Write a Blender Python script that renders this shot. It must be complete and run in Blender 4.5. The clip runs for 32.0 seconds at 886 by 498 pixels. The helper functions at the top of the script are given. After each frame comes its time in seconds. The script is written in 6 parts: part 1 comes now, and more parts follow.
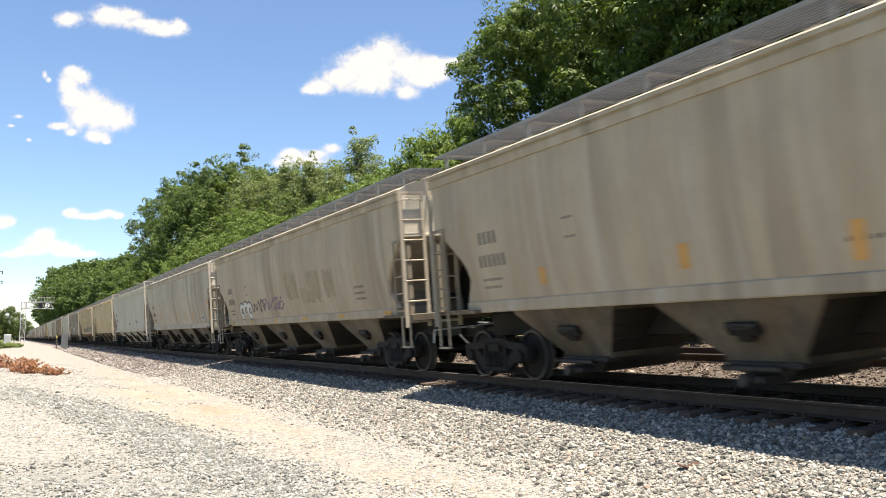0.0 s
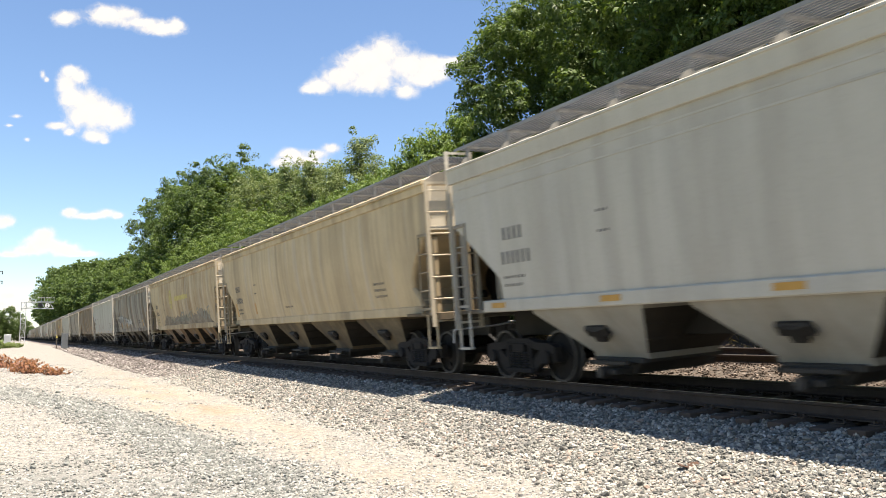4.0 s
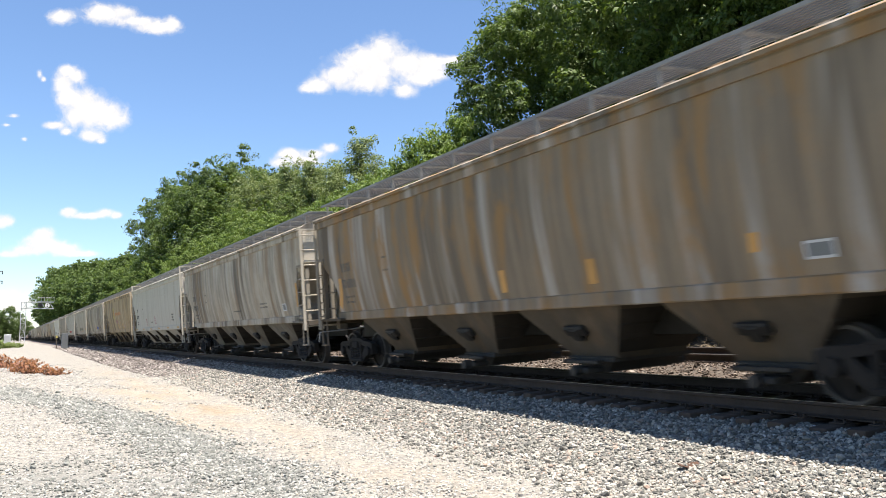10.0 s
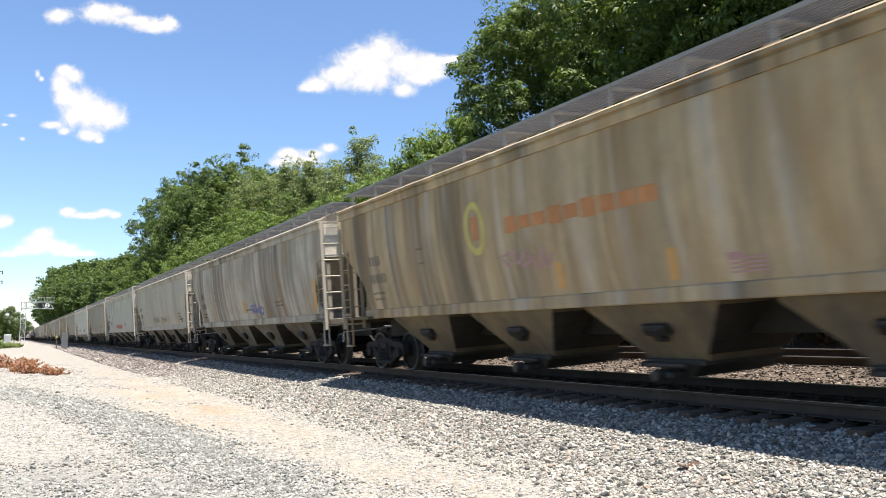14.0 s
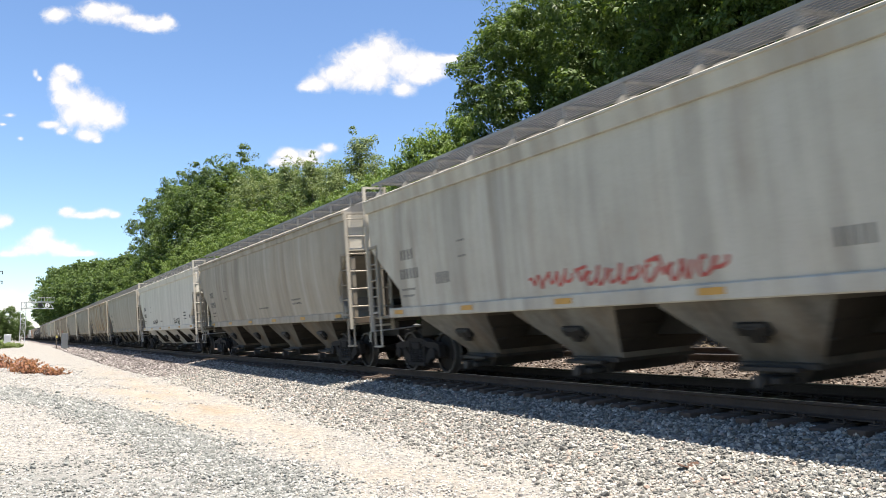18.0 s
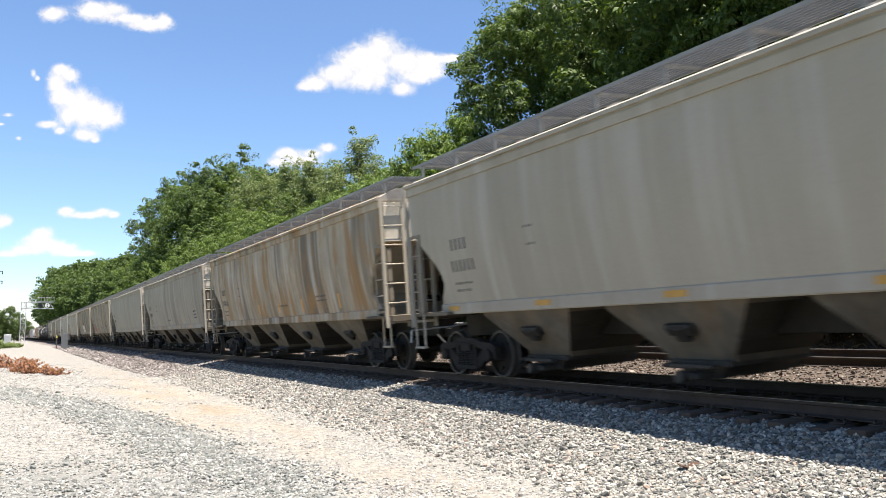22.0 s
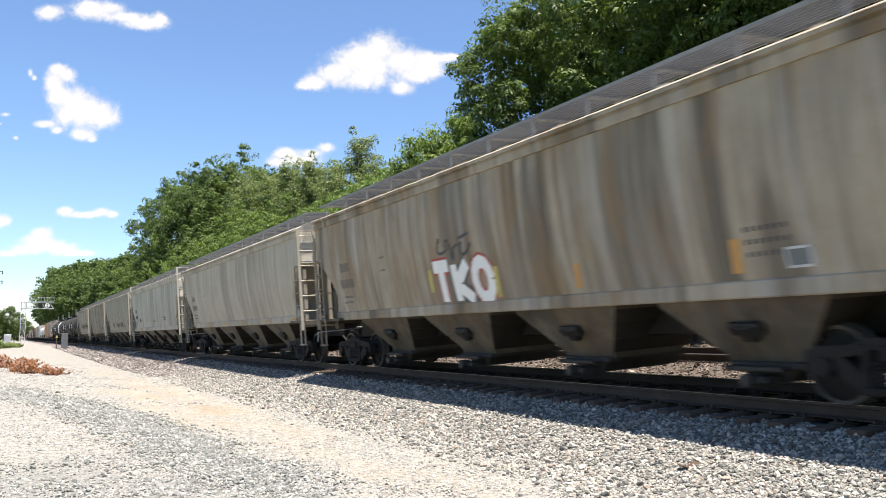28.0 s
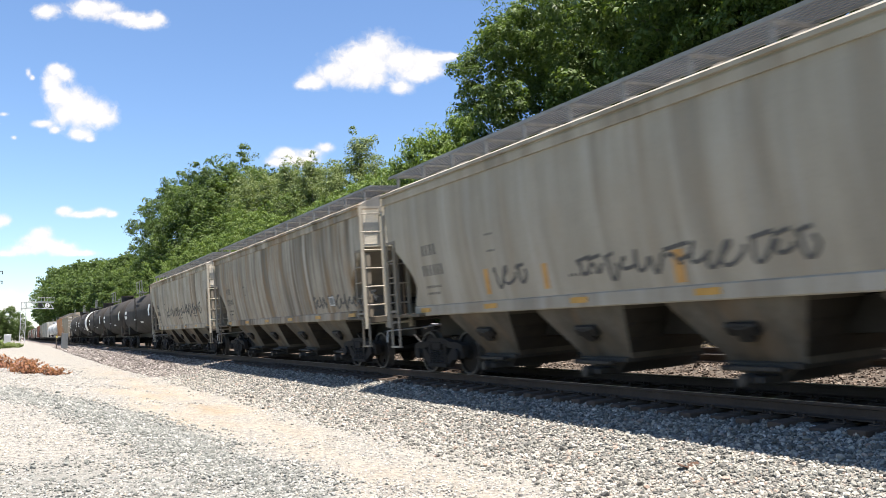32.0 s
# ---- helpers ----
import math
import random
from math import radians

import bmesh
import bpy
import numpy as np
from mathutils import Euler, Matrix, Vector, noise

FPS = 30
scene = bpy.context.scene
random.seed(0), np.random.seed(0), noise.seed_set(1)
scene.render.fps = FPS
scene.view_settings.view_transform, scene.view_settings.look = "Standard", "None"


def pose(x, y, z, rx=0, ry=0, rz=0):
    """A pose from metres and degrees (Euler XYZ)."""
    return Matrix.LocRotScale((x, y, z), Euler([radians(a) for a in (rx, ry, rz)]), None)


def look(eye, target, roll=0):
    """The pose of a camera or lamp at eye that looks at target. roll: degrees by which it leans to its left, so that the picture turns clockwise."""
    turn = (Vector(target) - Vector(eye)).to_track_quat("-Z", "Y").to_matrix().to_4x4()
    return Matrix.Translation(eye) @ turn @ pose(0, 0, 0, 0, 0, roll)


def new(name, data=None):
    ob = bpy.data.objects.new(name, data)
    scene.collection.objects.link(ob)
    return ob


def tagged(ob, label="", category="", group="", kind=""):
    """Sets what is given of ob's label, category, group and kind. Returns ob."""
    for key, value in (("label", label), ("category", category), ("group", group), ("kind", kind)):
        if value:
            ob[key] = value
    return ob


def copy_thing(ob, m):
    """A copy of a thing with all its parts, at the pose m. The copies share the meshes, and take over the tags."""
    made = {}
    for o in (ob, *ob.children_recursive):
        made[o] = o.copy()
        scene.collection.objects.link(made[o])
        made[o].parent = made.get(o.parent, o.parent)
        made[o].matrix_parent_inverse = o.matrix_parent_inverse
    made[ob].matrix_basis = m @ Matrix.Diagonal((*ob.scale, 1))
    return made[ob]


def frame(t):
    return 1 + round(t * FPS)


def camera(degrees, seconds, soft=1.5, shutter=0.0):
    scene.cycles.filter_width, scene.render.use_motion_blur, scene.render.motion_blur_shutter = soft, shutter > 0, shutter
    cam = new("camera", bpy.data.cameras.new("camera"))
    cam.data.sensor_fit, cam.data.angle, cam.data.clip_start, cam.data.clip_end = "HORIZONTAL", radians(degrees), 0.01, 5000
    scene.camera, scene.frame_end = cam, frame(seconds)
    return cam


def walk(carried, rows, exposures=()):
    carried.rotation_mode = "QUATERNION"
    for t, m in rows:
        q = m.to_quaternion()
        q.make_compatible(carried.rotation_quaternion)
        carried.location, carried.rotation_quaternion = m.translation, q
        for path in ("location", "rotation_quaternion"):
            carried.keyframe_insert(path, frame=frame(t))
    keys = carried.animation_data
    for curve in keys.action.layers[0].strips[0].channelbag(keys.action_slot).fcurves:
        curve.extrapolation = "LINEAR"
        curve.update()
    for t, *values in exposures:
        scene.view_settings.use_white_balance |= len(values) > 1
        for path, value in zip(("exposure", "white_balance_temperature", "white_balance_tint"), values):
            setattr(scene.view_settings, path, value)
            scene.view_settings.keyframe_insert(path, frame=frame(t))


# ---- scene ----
# World: x across the tracks, y along them towards the far end, z up; the near track's rail tops are z = 0.
EYE_Z = 0.754
cam = camera(56.0, 32.0, soft=0.62, shutter=0.27)
VIEW = pose(0, 0, EYE_Z, 90 + 6.11, 0, -27.28)
walk(cam, [(0, VIEW), (32, VIEW)], [(0, 1.5, 7350, 12), (6, 1.48, 7250, 12), (10, 1.46, 6850, 12), (32, 1.46, 6800, 12)])

# ---- light ----
SUN = Vector((0.035, -0.19, 1.0)).normalized()
world = bpy.data.worlds.new("sky")
scene.world = world
world.use_nodes = True
wn = world.node_tree.nodes
sky = wn.new("ShaderNodeTexSky")
sky.sky_type, sky.sun_disc = "NISHITA", False
sky.sun_elevation = math.asin(SUN.z)
sky.sun_rotation = math.atan2(SUN.x, SUN.y)
sky.air_density, sky.dust_density, sky.ozone_density = 1.0, 0.0, 8.0
world.node_tree.links.new(sky.outputs[0], wn["Background"].inputs[0])
wn["Background"].inputs[1].default_value = 0.075
sun = new("sun", bpy.data.lights.new("sun", "SUN"))
sun.data.energy, sun.data.angle, sun.data.color = 4.9, radians(0.5), (1.0, 0.96, 0.9)
sun.matrix_world = look((0, 0, 60), Vector((0, 0, 60)) - SUN)


# ---- materials ----
class Nodes:
    """Short hand for a material's node tree."""

    def __init__(self, name, rough=0.8, metal=0.0):
        self.m = bpy.data.materials.new(name)
        self.m.use_nodes = True
        self.t = self.m.node_tree
        self.b = self.t.nodes["Principled BSDF"]
        self.b.inputs["Roughness"].default_value = rough
        self.b.inputs["Metallic"].default_value = metal
        self.b.inputs["Specular IOR Level"].default_value = 0.3

    def put(self, socket, value):
        if isinstance(value, bpy.types.NodeSocket):
            self.t.links.new(value, socket)
        elif value is not None:
            socket.default_value = value

    def coords(self, scale=(1, 1, 1), space="Object", shift=None):
        c = self.t.nodes.new("ShaderNodeTexCoord")
        p = self.t.nodes.new("ShaderNodeMapping")
        self.t.links.new(c.outputs[space], p.inputs[0])
        p.inputs["Scale"].default_value = scale
        if shift is not None:
            self.t.links.new(shift, p.inputs["Location"])
        return p.outputs[0]

    def noise(self, at, scale, detail=4.0, rough=0.6, warp=0.0):
        n = self.t.nodes.new("ShaderNodeTexNoise")
        self.put(n.inputs["Vector"], at)
        n.inputs["Scale"].default_value, n.inputs["Detail"].default_value = scale, detail
        n.inputs["Roughness"].default_value, n.inputs["Distortion"].default_value = rough, warp
        return n.outputs["Fac"]

    def ramp(self, fac, stops):
        r = self.t.nodes.new("ShaderNodeValToRGB")
        self.put(r.inputs[0], fac)
        while len(r.color_ramp.elements) < len(stops):
            r.color_ramp.elements.new(0.5)
        for e, (pos, col) in zip(r.color_ramp.elements, stops):
            e.position = pos
            e.color = (*col, 1) if isinstance(col, tuple) else (col, col, col, 1)
        return r.outputs[0]

    def mix(self, fac, a, b, blend="MIX"):
        x = self.t.nodes.new("ShaderNodeMix")
        x.data_type, x.blend_type = "RGBA", blend
        for s, v in ((x.inputs[0], fac), (x.inputs[6], a), (x.inputs[7], b)):
            if isinstance(v, tuple) and len(v) == 3:
                v = (*v, 1)
            self.put(s, v)
        return x.outputs[2]

    def math(self, op, a, b=None):
        x = self.t.nodes.new("ShaderNodeMath")
        x.operation = op
        self.put(x.inputs[0], a)
        self.put(x.inputs[1], b)
        return x.outputs[0]

    def random(self):
        return self.t.nodes.new("ShaderNodeObjectInfo").outputs["Random"]

    def island(self):
        return self.t.nodes.new("ShaderNodeNewGeometry").outputs["Random Per Island"]

    def bump(self, height, strength=0.3, distance=0.01):
        x = self.t.nodes.new("ShaderNodeBump")
        x.inputs["Strength"].default_value, x.inputs["Distance"].default_value = strength, distance
        self.put(x.inputs["Height"], height)
        self.t.links.new(x.outputs[0], self.b.inputs["Normal"])

    def color(self, value):
        if isinstance(value, tuple) and len(value) == 3:
            value = (*value, 1)
        self.put(self.b.inputs["Base Color"], value)
        return self.m


def plain(name, col, rough=0.7, metal=0.0, vary=0.25, scale=8.0, relief=0.15):
    """A surface of one paint or stuff, mottled at two scales."""
    n = Nodes(name, rough, metal)
    at = n.coords()
    big, small = n.noise(at, scale * 0.15, 3), n.noise(at, scale, 5)
    f = n.math("ADD", n.math("MULTIPLY", big, 0.6), n.math("MULTIPLY", small, 0.4))
    dark, light = tuple(c * (1 - vary) for c in col), tuple(min(1, c * (1 + vary)) for c in col)
    n.bump(small, relief, 0.006)
    return n.color(n.ramp(f, [(0.3, dark), (0.7, light)]))


def weathered_paint(name, grime, rust, streak=1.0, chalk=0.22, soot=(0.15, 0.13, 0.105)):
    """Dull railcar paint in the object's own colour, with streaks run down from the roof, grime and rust."""
    n = Nodes(name, 0.85)
    n.b.inputs["Specular IOR Level"].default_value = 0.07
    info = n.t.nodes.new("ShaderNodeObjectInfo")
    shift = n.t.nodes.new("ShaderNodeVectorMath")
    shift.operation = "SCALE"
    shift.inputs[0].default_value = (37.0, 61.0, 23.0)
    n.t.links.new(info.outputs["Random"], shift.inputs["Scale"])
    along = n.coords((0.25, 1.0, 0.07), shift=shift.outputs[0])
    free = n.coords((1, 1, 1), shift=shift.outputs[0])
    run = n.coords((0.5, 1, 0.3), shift=shift.outputs[0])
    wide = n.noise(along, 0.55, 3, 0.55, 0.3)
    bands = n.noise(along, 1.35, 4, 0.58, 0.35)
    fine = n.noise(along, 5.0, 5, 0.65, 0.2)
    blotch = n.noise(free, 0.8, 7, 0.68)
    grit = n.noise(free, 22.0, 4, 0.7)
    base = info.outputs["Color"]
    amount = n.math("MULTIPLY", n.ramp(bands, [(0.45, 0.0), (0.56, 1.0)]), n.ramp(wide, [(0.4, 0.15), (0.6, 1.0)]))
    col = n.mix(n.math("MULTIPLY", amount, min(0.85, 0.72 * grime * streak)), base, (0.085, 0.07, 0.055))
    col = n.mix(n.math("MULTIPLY", n.ramp(fine, [(0.45, 0.0), (0.72, 1.0)]), min(0.7, 0.45 * grime * streak)), col, (0.1, 0.085, 0.07))
    col = n.mix(n.math("MULTIPLY", n.ramp(blotch, [(0.4, 0.0), (0.68, 1.0)]), min(0.85, 0.36 * grime)), col, soot)
    pale = n.noise(along, 2.1, 3, 0.5)
    col = n.mix(n.math("MULTIPLY", n.ramp(pale, [(0.54, 0.0), (0.68, 1.0)]), chalk), col, (0.5, 0.475, 0.44))
    spots = n.math("MULTIPLY", n.ramp(n.noise(run, 1.5, 6, 0.65, 0.4), [(0.48, 0.0), (0.6, 1.0)]), n.ramp(bands, [(0.35, 0.4), (0.55, 1.0)]))
    col = n.mix(n.math("MULTIPLY", spots, rust), col, (0.27, 0.158, 0.068))
    col = n.mix(n.math("MULTIPLY", n.ramp(grit, [(0.5, 0.0), (0.8, 1.0)]), 0.18), col, (0.1, 0.09, 0.08))
    n.bump(n.math("ADD", n.math("MULTIPLY", fine, 0.6), n.math("MULTIPLY", grit, 0.15)), 0.12, 0.02)
    n.put(n.b.inputs["Roughness"], n.ramp(blotch, [(0.3, 0.7), (0.8, 0.95)]))
    return n.color(col)


CLEAN = weathered_paint("clean_railcar_paint", 0.22, 0.04)
WORN = weathered_paint("worn_railcar_paint", 0.5, 0.12)
STREAKED = weathered_paint("streaked_railcar_paint", 1.15, 0.4, 1.0, 0.3)
STAINED = weathered_paint("rust_stained_railcar_paint", 0.6, 0.5, 1.0, 0.2)
RUSTED = weathered_paint("rusted_railcar_paint", 1.1, 0.82, 1.0, 0.5)
# Grimed under-body paints, made darker to carry the shade beneath the car too.
GRIMY_SHADED = weathered_paint("brake_dust_caked_paint", 2.4, 0.15, 0.5, 0.03, (0.05, 0.042, 0.033))
DUSTY_SHADED = weathered_paint("dusty_bay_paint", 0.9, 0.08, 0.5, 0.1, (0.1, 0.085, 0.068))
TANK_BLACK = plain("sooty_black_paint", (0.034, 0.03, 0.027), 0.92, 0, 0.5, 3)
# Dirt plus the shade of the recesses under the cars, in one dark colour.
POCKET_SHADE = plain("brake_dust_blackened_sheet", (0.036, 0.03, 0.024), 0.85, 0.0, 0.4, 5)
STEEL_DARK = plain("greasy_dark_steel", (0.022, 0.02, 0.018), 0.62, 0.2, 0.4, 10)
CAST = plain("dusty_cast_steel", (0.02, 0.0175, 0.0155), 0.9, 0.1, 0.4, 9)
TREAD = plain("polished_wheel_steel", (0.3, 0.29, 0.28), 0.35, 0.9, 0.2, 14)
RIM = plain("scuffed_wheel_rim", (0.075, 0.07, 0.064), 0.6, 0.3, 0.3, 12)
OUTLET = plain("dusty_outlet_steel", (0.05, 0.045, 0.039), 0.7, 0.2, 0.4, 7)
RAIL_SIDE = plain("brown_rail_steel", (0.05, 0.037, 0.029), 0.75, 0.15, 0.35, 12)
GRATING = plain("galvanised_grating", (0.225, 0.225, 0.22), 0.6, 0.15, 0.3, 8)
GALV = plain("galvanised_steel", (0.5, 0.51, 0.52), 0.45, 0.6, 0.15, 6)
TIE_WOOD = plain("creosoted_tie_wood", (0.075, 0.055, 0.042), 0.9, 0, 0.45, 7, 0.5)
YELLOW = plain("amber_reflective_tape", (0.42, 0.225, 0.05), 0.5, 0, 0.15, 9)
ORANGE = plain("faded_orange_paint", (0.44, 0.24, 0.08), 0.7, 0, 0.25, 5)
BURNT_ORANGE = plain("faded_burnt_orange_paint", (0.4, 0.175, 0.07), 0.7, 0, 0.3, 5)
LETTER = plain("faded_black_lettering", (0.075, 0.072, 0.07), 0.7, 0, 0.3, 6)
WHITE_PAINT = plain("white_paint", (0.72, 0.72, 0.7), 0.6, 0, 0.08, 5)
RED_PAINT = plain("faded_red_spray_paint", (0.36, 0.075, 0.06), 0.7, 0, 0.2, 5)
SILVER_PAINT = plain("silver_spray_paint", (0.42, 0.43, 0.44), 0.5, 0.1, 0.2, 5)
DULL_SILVER = plain("dulled_silver_spray_paint", (0.27, 0.265, 0.25), 0.6, 0.1, 0.3, 5)
BLUE_PAINT = plain("blue_paint", (0.05, 0.07, 0.26), 0.6, 0, 0.2, 5)
TAN_PAINT = plain("faded_tan_overpaint", (0.255, 0.212, 0.15), 0.85, 0, 0.35, 6)
PURPLE_PAINT = plain("faded_purple_spray_paint", (0.17, 0.11, 0.16), 0.7, 0, 0.25, 5)
PINK_PAINT = plain("faded_pink_spray_paint", (0.34, 0.2, 0.2), 0.7, 0, 0.2, 5)
FADED_YELLOW = plain("faded_yellow_paint", (0.42, 0.345, 0.11), 0.7, 0, 0.3, 4)
GREEN_GREY = plain("grey_green_spray_paint", (0.19, 0.19, 0.155), 0.7, 0, 0.3, 5)
SMEAR = plain("rubbed_grey_brown_grime", (0.2, 0.168, 0.125), 0.9, 0, 0.7, 6)
GREY_CASE = plain("dull_grey_case_paint", (0.14, 0.15, 0.155), 0.6, 0.1, 0.15, 4)
RUBBER = plain("black_rubber", (0.02, 0.02, 0.02), 0.7, 0, 0.2, 8)
BARK = plain("grey_brown_bark", (0.10, 0.08, 0.062), 0.95, 0, 0.4, 5, 0.8)


def foliage(name, dark, light):
    n = Nodes(name, 0.58)
    f = n.math("ADD", n.math("MULTIPLY", n.island(), 0.55), n.math("MULTIPLY", n.noise(n.coords(), 0.35, 3), 0.5))
    col = n.ramp(f, [(0.2, dark), (0.8, light)])
    back = n.t.nodes.new("ShaderNodeBsdfTranslucent")
    n.t.links.new(n.mix(1.0, col, (1.25, 1.3, 0.55), "MULTIPLY"), back.inputs[0])
    both = n.t.nodes.new("ShaderNodeMixShader")
    both.inputs[0].default_value = 0.32
    n.color(col)
    n.t.links.new(n.b.outputs[0], both.inputs[1])
    n.t.links.new(back.outputs[0], both.inputs[2])
    n.t.links.new(both.outputs[0], n.t.nodes["Material Output"].inputs[0])
    return n.m


LEAF_DEEP = foliage("deep_green_leaves", (0.03, 0.055, 0.016), (0.08, 0.125, 0.034))
LEAF_HIGH = foliage("glossy_crown_leaves", (0.039, 0.068, 0.018), (0.115, 0.168, 0.045))
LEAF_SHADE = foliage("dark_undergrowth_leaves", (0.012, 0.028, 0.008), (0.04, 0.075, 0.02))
LEAF_PALE = foliage("pale_green_leaves", (0.085, 0.12, 0.042), (0.19, 0.23, 0.098))
LEAF_BRIGHT = foliage("bright_green_leaves", (0.06, 0.102, 0.024), (0.148, 0.208, 0.055))
LEAF_WEED = foliage("pale_weed_leaves", (0.11, 0.15, 0.045), (0.24, 0.29, 0.11))
LEAF_DEAD = foliage("dead_russet_leaves", (0.13, 0.052, 0.032), (0.38, 0.185, 0.11))


# ---- mesh helpers ----
def finish(bm, name, mat, angle=35.0):
    """A mesh from bm, smooth but for edges sharper than angle."""
    bmesh.ops.recalc_face_normals(bm, faces=bm.faces)
    for f in bm.faces:
        f.smooth = True
    for e in bm.edges:
        if len(e.link_faces) == 2 and e.calc_face_angle(0.0) > radians(angle):
            e.smooth = False
    me = bpy.data.meshes.new(name)
    bm.to_mesh(me)
    bm.free()
    if mat:
        me.materials.append(mat)
    return me


def part(name, bm, mat, parent, label="", at=None):
    me = finish(bm, name, mat) if isinstance(bm, bmesh.types.BMesh) else bm
    ob = new(name, me)
    ob.parent = parent
    if at is not None:
        ob.matrix_basis = at if isinstance(at, Matrix) else Matrix.Translation(at)
    if label:
        ob["label"] = label
    return ob


def box(bm, x0, x1, y0, y1, z0, z1, bevel=0.0):
    m = Matrix.Translation(((x0 + x1) / 2, (y0 + y1) / 2, (z0 + z1) / 2)) @ Matrix.Diagonal((abs(x1 - x0), abs(y1 - y0), abs(z1 - z0), 1))
    r = bmesh.ops.create_cube(bm, size=1, matrix=m)
    if bevel:
        es = list({e for v in r["verts"] for e in v.link_edges})
        bmesh.ops.bevel(bm, geom=es, offset=bevel, segments=1, affect="EDGES")
    return bm


def rod(bm, a, b, r, n=8, r2=None):
    a, b = Vector(a), Vector(b)
    d = b - a
    m = Matrix.Translation((a + b) / 2) @ d.to_track_quat("Z", "Y").to_matrix().to_4x4()
    bmesh.ops.create_cone(bm, cap_ends=True, segments=n, radius1=r, radius2=r if r2 is None else r2, depth=d.length, matrix=m)
    return bm


def prism(bm, outline, x0, x1):
    """A y-z outline pushed out from x0 to x1."""
    a = [bm.verts.new((x0, y, z)) for y, z in outline]
    b = [bm.verts.new((x1, y, z)) for y, z in outline]
    bm.faces.new(a)
    bm.faces.new(b[::-1])
    for i in range(len(a)):
        j = (i + 1) % len(a)
        bm.faces.new((a[j], a[i], b[i], b[j]))
    return bm


def loft(bm, rings, close=True):
    """Rings of equal point count, joined in order, with caps."""
    vs = [[bm.verts.new(p) for p in ring] for ring in rings]
    for r, s in zip(vs, vs[1:]):
        for i in range(len(r)):
            j = (i + 1) % len(r)
            bm.faces.new((r[i], r[j], s[j], s[i]))
    if close:
        bm.faces.new(vs[0][::-1])
        bm.faces.new(vs[-1])
    return bm


def lathe(bm, profile, n=28, axis="X"):
    """A closed ring of (radius, along) pairs turned round the x axis."""
    rings = []
    for i in range(n):
        c, s = math.cos(2 * math.pi * i / n), math.sin(2 * math.pi * i / n)
        rings.append([bm.verts.new((a, r * c, r * s)) for r, a in profile])
    for i in range(n):
        p, q = rings[i], rings[(i + 1) % n]
        for k in range(len(profile)):
            l = (k + 1) % len(profile)
            bm.faces.new((p[k], p[l], q[l], q[k]))
    return bm


def smooth(a, b, x):
    t = min(1.0, max(0.0, (x - a) / (b - a)))
    return t * t * (3 - 2 * t)

# ---- ground ----
CANT = 4.5  # degrees by which both tracks lean towards the camera, in a curve
PIVOT, FAR_PIVOT, FAR_Z = 8.58, 13.08, 0.42
PROFILE = [(-900, -1.0), (-60, -1.0), (-12, -0.95), (-4, -0.9), (0, -0.86), (2.5, -0.84), (4.3, -0.82), (5.4, -0.79), (6.2, -0.74), (7.1, -0.52), (7.75, -0.35), (8.0, -0.31), (8.3, -0.26),
           (10.2, -0.13), (10.7, -0.08), (11.2, 0.02), (11.9, 0.12), (12.5, 0.19), (15.3, 0.4), (16.0, 0.1), (16.8, 0.05), (18.2, 0.6), (20.0, 1.5), (23.0, 2.4), (30.0, 3.4), (60.0, 6.0), (900, 14.0)]


def ground_z(x, y=0.0):
    """Height of the ground; beside the line it climbs a little with distance."""
    lift = 0.42 * smooth(45, 150, y) * smooth(7.0, 4.5, x)
    return cross_z(x) + lift


def cross_z(x):
    for (x0, z0), (x1, z1) in zip(PROFILE, PROFILE[1:]):
        if x <= x1:
            return z0 + (z1 - z0) * max(0.0, (x - x0) / (x1 - x0))
    return PROFILE[-1][1]


def uneven(x, y):
    """Small humps of the ground, none under the tracks."""
    k = smooth(7.0, 5.2, x) + smooth(16.2, 18.0, x)
    if not k:
        return 0.0
    p = Vector((x * 0.45, y * 0.25, 0))
    return k * (0.07 * noise.noise(p) + 0.035 * noise.noise(p * 3.1) + smooth(18, 30, x) * 0.8 * noise.noise(p * 0.4))


